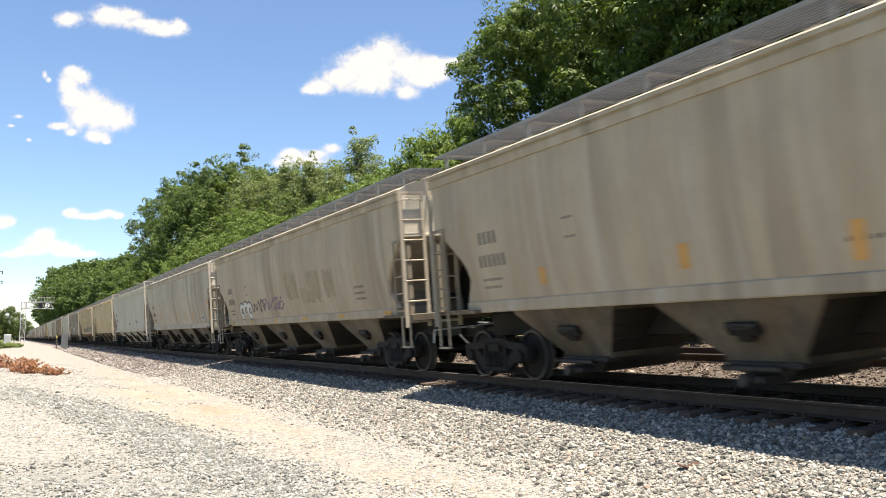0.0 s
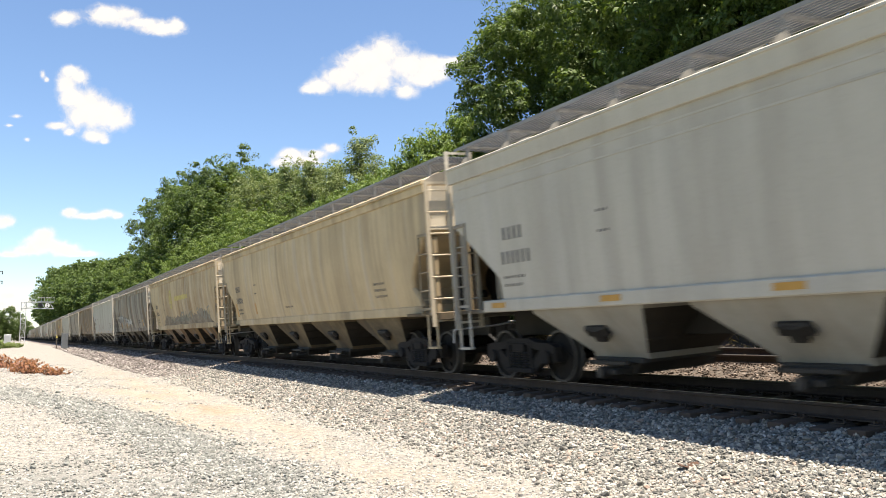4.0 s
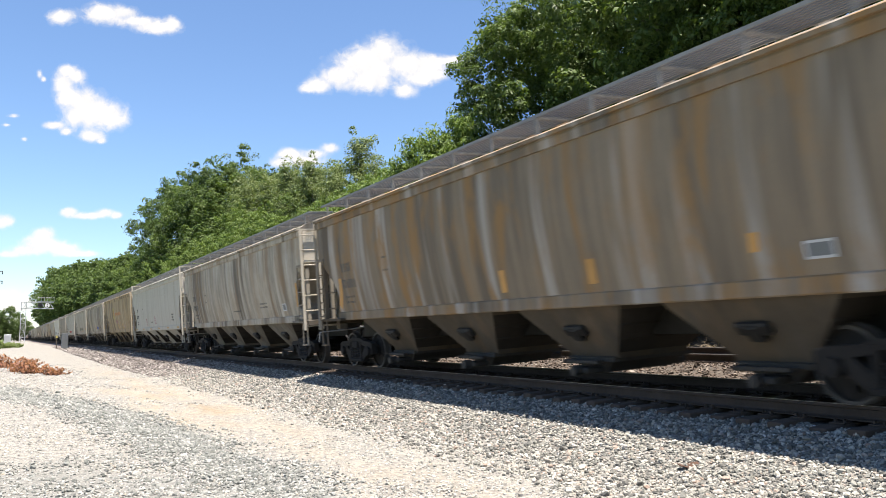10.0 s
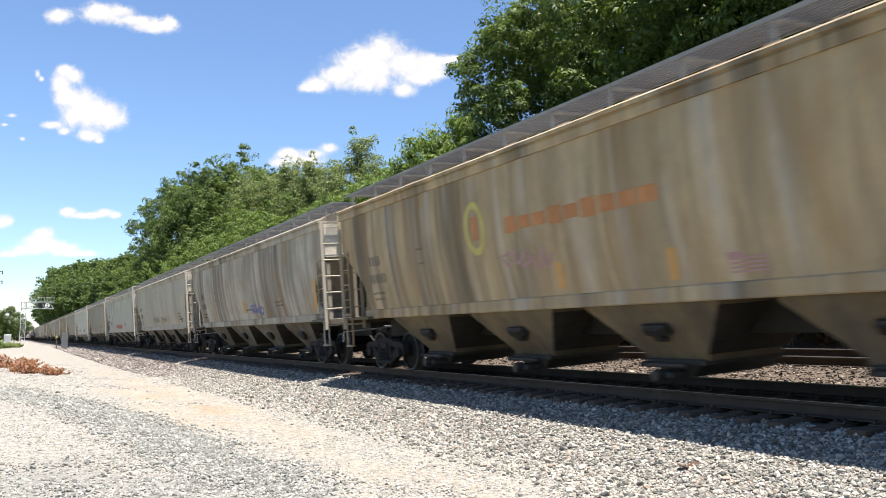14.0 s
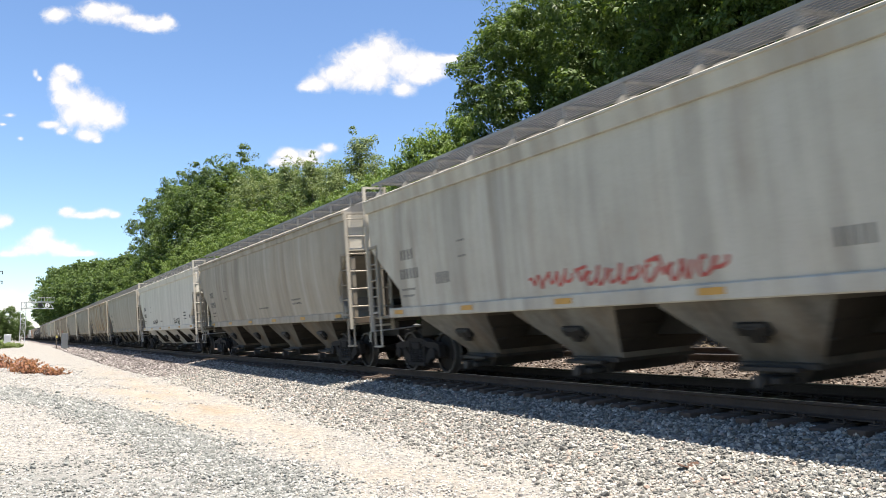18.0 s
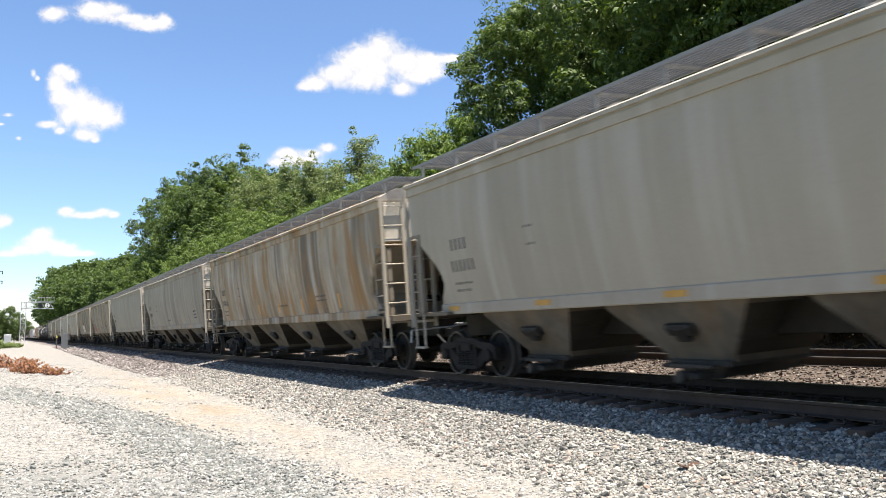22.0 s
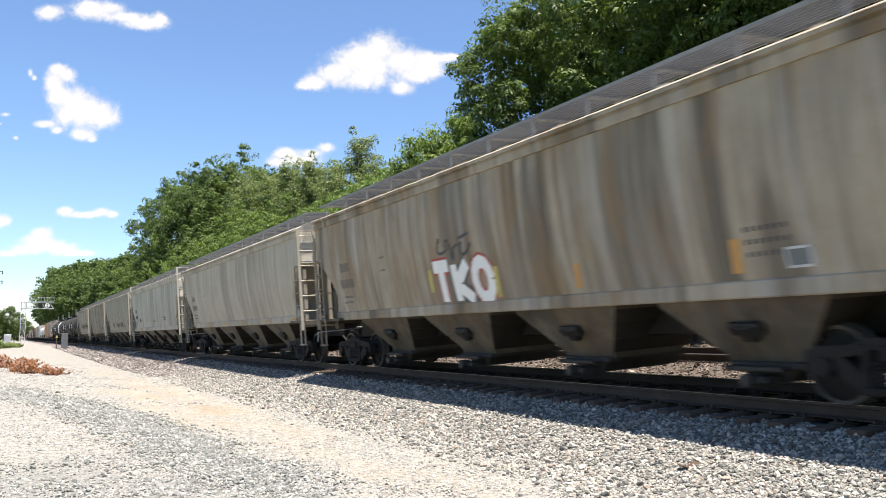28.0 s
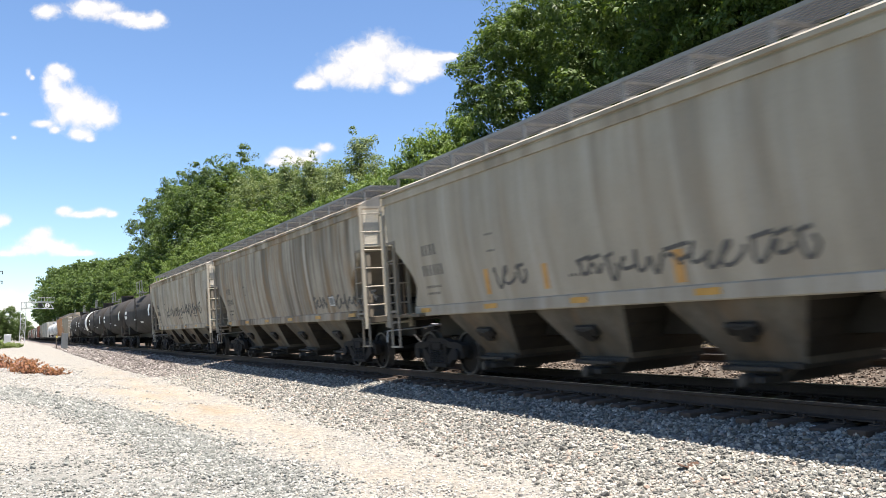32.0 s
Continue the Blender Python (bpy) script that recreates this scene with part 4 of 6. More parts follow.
def body_shell(length, kind, bulge):
    zs = [SILL_LOW, SILL_TOP, 1.62, 1.75, 1.9, 2.1, 2.3, 2.5, 2.7, 2.85, 2.94, 3.02, 3.2, 3.5, 3.8, EAVE]
    bm = bmesh.new()
    rings = []
    for z in zs:
        w, l = side_half(z, bulge), length / 2 - end_cut(max(z, SILL_TOP), kind)
        k = 0.05
        ring = []
        for sx, sy in ((-1, -1), (1, -1), (1, 1), (-1, 1)):
            a, b = (sx * w, sy * (l - k), z), (sx * (w - k), sy * l, z)
            ring += [b, a] if sx * sy < 0 else [a, b]
        rings.append(ring)
    loft(bm, rings)
    return finish(bm, "body", CLEAN, 28)


def roof_mesh(length):
    bm = bmesh.new()
    rows = [(-1.6, EAVE), (-1.35, 4.2), (-0.85, 4.36), (-0.3, 4.42), (0.3, 4.42), (0.85, 4.36), (1.35, 4.2), (1.6, EAVE)]
    loft(bm, [[(x, y, z) for x, z in rows] for y in (-length / 2, length / 2)])
    return finish(bm, "roof", CLEAN)


def bay_mesh(top, low, wide):
    bm = bmesh.new()
    rings = []
    for z, l, w in ((SILL_LOW + 0.02, top / 2, wide), (1.22, top / 2 * 0.96, wide - 0.03), (0.53, low / 2, 0.74), (0.44, low / 2, 0.72)):
        rings.append([(-w, -l, z), (w, -l, z), (w, l, z), (-w, l, z)])
    loft(bm, rings)
    return finish(bm, "hopper_bay", CLEAN)


def slope_sheet_mesh(length, kind, bulge):
    """The grimy sloping end sheet under the body's overhang, whose shade is also in its paint."""
    bm = bmesh.new()
    rows = []
    for i in range(9):
        z = SILL_TOP + 0.02 + (2.92 - SILL_TOP) * i / 8
        w, y = side_half(z, bulge) - 0.09, length / 2 - end_cut(z, kind) + 0.006
        rows.append([(-w, y, z), (w, y, z), (w, y + 0.012, z - 0.01), (-w, y + 0.012, z - 0.01)])
    loft(bm, rows)
    return finish(bm, "slope_sheet", GRIMY_SHADED)


def bay_end_mesh(top, low, wide):
    """The dirty cross sheet that closes a bay, coloured dark for the pocket's shade, with two stiffening seams."""
    bm = bmesh.new()
    rows = []
    for z in (1.22, 0.99, 0.76, 0.53):
        f = (1.22 - z) / 0.69
        rows.append((z, top / 2 * 0.96 + (low / 2 - top / 2 * 0.96) * f, wide - 0.04 + (0.78 - wide) * f))
    loft(bm, [[(-w, -l - 0.005, z), (w, -l - 0.005, z), (w, -l + 0.005, z), (-w, -l + 0.005, z)] for z, l, w in rows])
    for z, l, w in rows[1:3]:
        box(bm, -w, w, -l - 0.02, -l + 0.005, z - 0.02, z + 0.02)
    return finish(bm, "bay_end", POCKET_SHADE)


def shear_plate_mesh(kind):
    """The upright web that carries a car's end over the truck."""
    # Its dark colour carries the shade inside the car's open end.
    bm = bmesh.new()
    rows = []
    for i in range(8):
        z = 1.24 + 1.5 * i / 7
        rows.append((z, -end_cut(max(z, SILL_TOP), kind) + 0.01))
    loft(bm, [[(-0.02, y, z), (0.02, y, z), (0.02, -0.12, z), (-0.02, -0.12, z)] for z, y in rows])
    return finish(bm, "shear_plate", POCKET_SHADE)


def bay_bracket_mesh():
    bm = bmesh.new()
    box(bm, -0.05, 0.05, -0.26, 0.26, -0.1, 0.1, 0.03)
    box(bm, -0.07, 0.02, -0.12, 0.12, -0.2, 0.08, 0.03)
    return finish(bm, "vibrator_bracket", STEEL_DARK)


def outlet_mesh():
    bm = bmesh.new()
    box(bm, -0.8, 0.8, -0.6, 0.6, 0.37, 0.46, 0.015)
    loft(bm, [[(-w, -l, z), (w, -l, z), (w, l, z), (-w, l, z)] for z, w, l in ((0.38, 0.75, 0.5), (0.25, 0.7, 0.32), (0.2, 0.7, 0.3))])
    box(bm, -1.05, 1.05, -0.22, 0.22, 0.21, 0.3, 0.015)
    for s in (-1, 1):
        rod(bm, (s * 1.18, 0.0, 0.26), (s * 1.0, 0.0, 0.26), 0.085, 12)
        rod(bm, (s * 1.05, 0.42, 0.4), (s * 0.8, 0.42, 0.4), 0.03, 8)
        box(bm, s * 0.95 - 0.06, s * 0.95 + 0.06, -0.45, 0.45, 0.36, 0.42, 0.01)
    return finish(bm, "outlet_gate", OUTLET)


def board_mesh(length):
    """Edge bars of a roof walkway; its slats are parts of their own."""
    bm = bmesh.new()
    for x in (-0.36, 0.36):
        box(bm, x - 0.015, x + 0.015, -length / 2, length / 2, -0.035, 0.02)
    return finish(bm, "running_board", GRATING)


def slat_mesh(length):
    return finish(box(bmesh.new(), -0.018, 0.018, -length / 2, length / 2, -0.008, 0.016), "slat", GRATING)


def bracket_mesh():
    bm = bmesh.new()
    box(bm, -1.3, 1.3, -0.03, 0.03, 0.22, 0.26)
    for x in (-1.27, -0.57, 0.57, 1.27):
        box(bm, x - 0.02, x + 0.02, -0.03, 0.03, -0.12, 0.24)
    return finish(bm, "bracket", GRATING)


def gusset_mesh():
    """A sheet gusset that carries a roof walkway of the slab-sided cars."""
    bm = bmesh.new()
    loft(bm, [[(-1.42, y, -0.16), (-1.39, y, -0.16), (-1.28, y, top), (-1.31, y, top)] for y, top in ((-0.14, -0.06), (-0.06, 0.06), (0.06, 0.06), (0.14, -0.06))])
    return finish(bm, "roof_gusset", CLEAN)


def hatch_mesh(l):
    bm = bmesh.new()
    loft(bm, [[(-0.42, y, 0), (0.42, y, 0), (0.36, y, 0.13), (0.15, y, 0.18), (-0.15, y, 0.18), (-0.36, y, 0.13)] for y in (-l / 2, l / 2)])
    for y in (-l / 3, 0, l / 3):
        box(bm, -0.5, 0.5, y - 0.03, y + 0.03, 0.02, 0.21)
    return finish(bm, "hatch_cover", CLEAN)


def ladder_mesh(z0, z1, across, width=0.44, step=0.38, arch=0.0, rungs=False):
    """Stiles of a ladder, tied at the foot and the head; across 'x' for an end ladder and 'y' for a side ladder."""
    bm = bmesh.new()
    w, top = (0.04 if across == "x" else 0.022), z1 + arch
    f = (lambda p, d: (p[0], d, p[1])) if across == "x" else (lambda p, d: (d, p[0], p[1]))
    for s in (0, width):
        a, b = f((s - w, z0), -0.012), f((s + w, top), 0.012)
        box(bm, a[0], b[0], a[1], b[1], a[2], b[2])
    for z in (z0 + 0.12, top - 0.03):
        a, b = f((0, z - 0.025), -0.009), f((width, z + 0.025), 0.009)
        box(bm, a[0], b[0], a[1], b[1], a[2], b[2])
    if rungs:
        for z in rung_heights(z0, z1, step):
            rod(bm, f((-0.03, z), 0), f((width + 0.03, z), 0), 0.016, 6)
    return finish(bm, "ladder", CLEAN)


def rung_heights(z0, z1, step):
    n = int((z1 - 0.05 - z0 - 0.12) / step) + 1
    return [z0 + 0.12 + step * (k + 1) for k in range(n - 1)]


def rung_mesh(across, width):
    bm = bmesh.new()
    a, b = (-0.03, 0, 0), (width + 0.03, 0, 0)
    if across == "y":
        a, b = (0, -0.03, 0), (0, width + 0.03, 0)
    rod(bm, a, b, 0.016, 6)
    return finish(bm, "rung", CLEAN)


def add_ladder(car, name, m, z0, z1, across, width, step, arch, near):
    """A ladder; on the side that the line's visitor sees, its rungs are pieces of their own."""
    key = ("ladder", z0, z1, across, width, step, arch, not near)
    o = part(name, shared(key, ladder_mesh, z0, z1, across, width, step, arch, not near), None, car, at=m)
    if near:
        for z in rung_heights(z0, z1, step):
            part("rung", shared(("rung", across, width), rung_mesh, across, width), None, o, at=(0, 0, z))


def wheelset_mesh():
    bm = bmesh.new()
    R = 0.457
    for s in (-1, 1):
        ring = [(R, -0.07), (R, 0.055), (R + 0.028, 0.07), (R + 0.022, 0.09), (R - 0.04, 0.09), (R - 0.06, 0.05), (0.16, 0.075), (0.14, 0.1), (0.05, 0.1), (0.05, -0.1), (0.14, -0.1), (0.16, -0.055), (R - 0.06, -0.015), (R - 0.045, -0.07)]
        lathe(bm, [(r, s * (-0.7525 + a)) for r, a in ring], 32)
    rod(bm, (-1.06, 0, 0), (1.06, 0, 0), 0.078, 14)
    # cast marks on the plate, so that the turning can be seen
    for s in (-0.81, 0.81):
        for a in range(2):
            c, d = math.cos(a * 2.4), math.sin(a * 2.4)
            box(bm, s - 0.02, s + 0.02, 0.27 * c - 0.04, 0.27 * c + 0.04, 0.27 * d - 0.02, 0.27 * d + 0.02)
    me = finish(bm, "wheelset", CAST)
    me.materials.append(RIM)
    for p in me.polygons:
        if math.hypot(p.center.y, p.center.z) > 0.405:
            p.material_index = 1
    return me


def side_frame_mesh():
    """A cast truck side: arched top chord, slanting tension members, columns and spring seat, with open windows between."""
    bm = bmesh.new()
    top = [(-1.12, 0.5), (-1.12, 0.63), (-0.98, 0.69), (-0.55, 0.71), (-0.34, 0.78), (0.34, 0.78), (0.55, 0.71), (0.98, 0.69), (1.12, 0.63), (1.12, 0.5), (1.02, 0.52), (0.76, 0.555), (0.5, 0.59), (0.3, 0.66), (-0.3, 0.66), (-0.5, 0.59), (-0.76, 0.555), (-1.02, 0.52)]
    prism(bm, top, -0.08, 0.08)
    for s in (-1, 1):
        arm = [(s * 0.78, 0.58), (s * 0.66, 0.58), (s * 0.30, 0.29), (s * 0.30, 0.17), (s * 0.42, 0.17), (s * 0.72, 0.36)]
        prism(bm, arm if s > 0 else arm[::-1], -0.07, 0.07)
        leg = [(s * 1.13, 0.6), (s * 1.13, 0.38), (s * 1.05, 0.36), (s * 1.02, 0.6)]
        prism(bm, leg if s < 0 else leg[::-1], -0.07, 0.07)
        box(bm, -0.095, 0.095, s * 0.36 - 0.05, s * 0.36 + 0.05, 0.24, 0.72, 0.01)
        rod(bm, (-0.14, s * 0.89, 0.457), (0.1, s * 0.89, 0.457), 0.115, 14)
    box(bm, -0.11, 0.11, -0.44, 0.44, 0.17, 0.25, 0.01)
    return finish(bm, "side_frame", CAST)


def spring_mesh():
    bm = bmesh.new()
    rings = []
    for k in range(13):
        r = 0.078 if k % 2 else 0.056
        rings.append([(r * math.cos(a * math.pi / 5), r * math.sin(a * math.pi / 5), 0.255 + k * 0.023) for a in range(10)])
    loft(bm, rings)
    return finish(bm, "spring", STEEL_DARK, 20)


def bolster_mesh():
    bm = bmesh.new()
    box(bm, -1.14, 1.14, -0.2, 0.2, 0.53, 0.7, 0.02)
    rod(bm, (0, 0, 0.68), (0, 0, 0.86), 0.2, 14)
    for y in (-0.55, 0.55):
        box(bm, -0.8, 0.8, y - 0.06, y + 0.06, 0.35, 0.47, 0.01)
    return finish(bm, "bolster", CAST)


SHARED = {}


def shared(key, make, *args):
    if key not in SHARED:
        SHARED[key] = make(*args)
    return SHARED[key]


def add_truck(car, y):
    truck = part("truck", shared("bolster", bolster_mesh), None, car, "dusty cast steel truck", (0, y, 0))
    for s in (-1, 1):
        part("side_frame", shared("side_frame", side_frame_mesh), None, truck, at=pose(s * 1.02, 0, 0, 0, 0, 0 if s < 0 else 180))
        for d in (-0.2, 0.0, 0.2):
            part("spring", shared("spring", spring_mesh), None, truck, at=(s * 1.07, d, 0))
    for s in (-0.89, 0.89):
        part("wheelset", shared("wheelset", wheelset_mesh), None, truck, at=(0, s, 0.457))


def coupler_mesh():
    bm = bmesh.new()
    box(bm, -0.12, 0.12, -0.75, 0.0, 0.74, 0.95, 0.02)
    loft(bm, [[(-0.16, y, z), (0.16, y, z), (0.16, y, z + 0.3), (-0.16, y, z + 0.3)] for y, z in ((0.0, 0.7),)] + [[(-0.19, 0.2, 0.7), (0.17, 0.2, 0.7), (0.17, 0.2, 1.0), (-0.19, 0.2, 1.0)], [(-0.2, 0.33, 0.72), (-0.02, 0.33, 0.72), (-0.02, 0.33, 0.98), (-0.2, 0.33, 0.98)]])
    return finish(bm, "coupler", CAST)


def hose_mesh():
    bm = bmesh.new()
    pts = [Vector((0.35, 0.0, 0.8)), Vector((0.33, 0.22, 0.66)), Vector((0.28, 0.42, 0.5)), Vector((0.2, 0.6, 0.44))]
    for a, b in zip(pts, pts[1:]):
        rod(bm, a, b, 0.025, 7)
    return finish(bm, "air_hose", RUBBER)


def lever_mesh():
    bm = bmesh.new()
    rod(bm, (-1.5, 0, 0.98), (-0.5, 0.05, 1.0), 0.016, 6)
    rod(bm, (-0.5, 0.05, 1.0), (0, 0.12, 1.05), 0.016, 6)
    rod(bm, (-1.5, 0, 0.98), (-1.52, 0.02, 0.72), 0.016, 6)
    return finish(bm, "uncoupling_lever", GALV)


def end_platform_mesh(kind):
    bm = bmesh.new()
    box(bm, -1.5, 1.5, -1.55, 0.06, 1.27, 1.34, 0.01)
    box(bm, -1.52, 1.52, 0.0, 0.08, 1.18, 1.34, 0.015)
    return finish(bm, "end_platform", CLEAN)


def end_sheet_mesh(kind):
    """The flat upper sheet of a car's end, with a stiffening lip at its foot."""
    bm = bmesh.new()
    low = 3.05 if kind == "round" else 2.97
    box(bm, -1.46, 1.46, 0.003, 0.016, low, 3.98, 0.003)
    box(bm, -1.48, 1.48, 0.003, 0.05, low, low + 0.07, 0.01)
    return finish(bm, "end_sheet", CLEAN)


def post_mesh(kind):
    bm = bmesh.new()
    box(bm, -0.05, 0.05, -0.06, 0.06, 1.33, 2.9)
    return finish(bm, "end_post", CLEAN)


def brake_mesh():
    bm = bmesh.new()
    rod(bm, (-0.35, -0.5, 1.62), (0.35, -0.5, 1.62), 0.16, 14)
    rod(bm, (-0.75, -0.75, 1.5), (-0.75, -0.25, 1.5), 0.11, 12)
    box(bm, -1.05, -0.9, -0.5, -0.25, 1.5, 1.8, 0.02)
    rod(bm, (-0.9, -0.4, 1.66), (-0.35, -0.5, 1.62), 0.022, 6)
    return finish(bm, "brake_gear", STEEL_DARK)


def brake_wheel_mesh():
    bm = bmesh.new()
    lathe(bm, [(0.27, -0.018), (0.285, 0.0), (0.27, 0.018), (0.255, 0.0)], 20)
    for i in range(4):
        a = i * math.pi / 2
        rod(bm, (0.0, 0, 0), (0.0, 0.26 * math.cos(a), 0.26 * math.sin(a)), 0.012, 5)
    return finish(bm, "brake_wheel", CLEAN)


def step_mesh():
    bm = bmesh.new()
    for y in (0, 0.4):
        box(bm, -0.015, 0.015, y - 0.025, y + 0.025, 0.62, 1.3)
    box(bm, -0.05, 0.05, 0, 0.4, 0.6, 0.64)
    return finish(bm, "sill_step", CLEAN)


def sill_mesh(length):
    bm = bmesh.new()
    box(bm, -0.05, 0.04, -length / 2, length / 2, SILL_LOW - 0.02, SILL_TOP, 0.02)
    return finish(bm, "side_sill", CLEAN)


def eave_mesh(length, slab):
    """The top chord along the eave: a lip over a stepped flange, or a broad fascia on the slab-sided cars."""
    if slab:
        rows = [(-0.005, -0.25), (0.05, -0.25), (0.05, 0.06), (-0.05, 0.06), (-0.075, 0.045), (-0.075, 0.015), (-0.055, 0.0), (-0.03, -0.24)]
    else:
        rows = [(0.0, -0.2), (0.05, -0.2), (0.05, 0.06), (-0.03, 0.06), (-0.06, 0.04), (-0.06, -0.015), (-0.008, -0.025), (-0.008, -0.055), (-0.026, -0.06), (-0.018, -0.195)]
    bm = bmesh.new()
    loft(bm, [[(x, y, z) for x, z in rows] for y in (-length / 2 - 0.02, length / 2 + 0.02)])
    return finish(bm, "eave_rail", CLEAN, 20)


def centre_sill_mesh(length):
    bm = bmesh.new()
    box(bm, -0.26, 0.26, -length / 2 - 0.1, length / 2 + 0.1, 0.78, 1.24, 0.01)
    return finish(bm, "centre_sill", STEEL_DARK)


def rib_mesh(length):
    bm = bmesh.new()
    box(bm, -0.006, 0.006, -length / 2, length / 2, -0.015, 0.015)
    return finish(bm, "side_seam", CLEAN)


def side_patch(name, car, y, z, w, h, mat, bulge=1.0, lift=0.008, lean=0.0, label=""):
    """A flat marking that hugs the camera's side of the body: centre y, z, width and height."""
    bm = bmesh.new()
    k = max(2, int(h / 0.15) + 1)
    rings = []
    for i in range(k):
        zz = z - h / 2 + h * i / (k - 1)
        x = -side_half(zz, bulge) - lift
        o = lean * (zz - z)
        rings.append([(x, y - w / 2 + o, zz), (x, y + w / 2 + o, zz), (x + lift + 0.004, y + w / 2 + o, zz), (x + lift + 0.004, y - w / 2 + o, zz)])
    loft(bm, rings)
    return part(name, bm, mat, car, label)


def side_stroke(name, car, pts, width, mat, bulge=1.0, lift=0.008, label=""):
    """A painted line along points (y, z) on the camera's side of the body."""
    bm = bmesh.new()
    fine = []
    for (y0, z0), (y1, z1) in zip(pts, pts[1:]):
        n = max(1, int(max(abs(y1 - y0), abs(z1 - z0)) / 0.15))
        fine += [(y0 + (y1 - y0) * i / n, z0 + (z1 - z0) * i / n) for i in range(n)]
    fine.append(pts[-1])
    a, b = [], []
    for i, (y, z) in enumerate(fine):
        p, q = fine[max(0, i - 1)], fine[min(len(fine) - 1, i + 1)]
        d = Vector((q[0] - p[0], q[1] - p[1]))
        d = d.normalized() if d.length > 1e-6 else Vector((1, 0))
        for side, out in ((1, a), (-1, b)):
            yy, zz = y - d.y * side * width / 2, z + d.x * side * width / 2
            out.append([bm.verts.new((-side_half(zz, bulge) - l, yy, zz)) for l in (lift, -0.004)])
    for i in range(len(fine) - 1):
        bm.faces.new((a[i][0], a[i + 1][0], b[i + 1][0], b[i][0]))
        bm.faces.new((a[i][1], a[i + 1][1], a[i + 1][0], a[i][0]))
        bm.faces.new((b[i][0], b[i + 1][0], b[i + 1][1], b[i][1]))
    return part(name, bm, mat, car, label)


def bars_mesh(rows, bulge):
    """Rows of short upright bars in place of lettering: (y, z, count, height, pitch)."""
    bm = bmesh.new()
    for y, z, n, h, pitch in rows:
        for i in range(n):
            a, b = y - i * pitch, y - i * pitch - pitch * 0.4
            rings = []
            for zz in (z - h / 2, z + h / 2):
                x = -side_half(zz, bulge) - 0.006
                rings.append([(x, b, zz), (x, a, zz), (x + 0.01, a, zz), (x + 0.01, b, zz)])
            loft(bm, rings)
    return finish(bm, "lettering", LETTER)


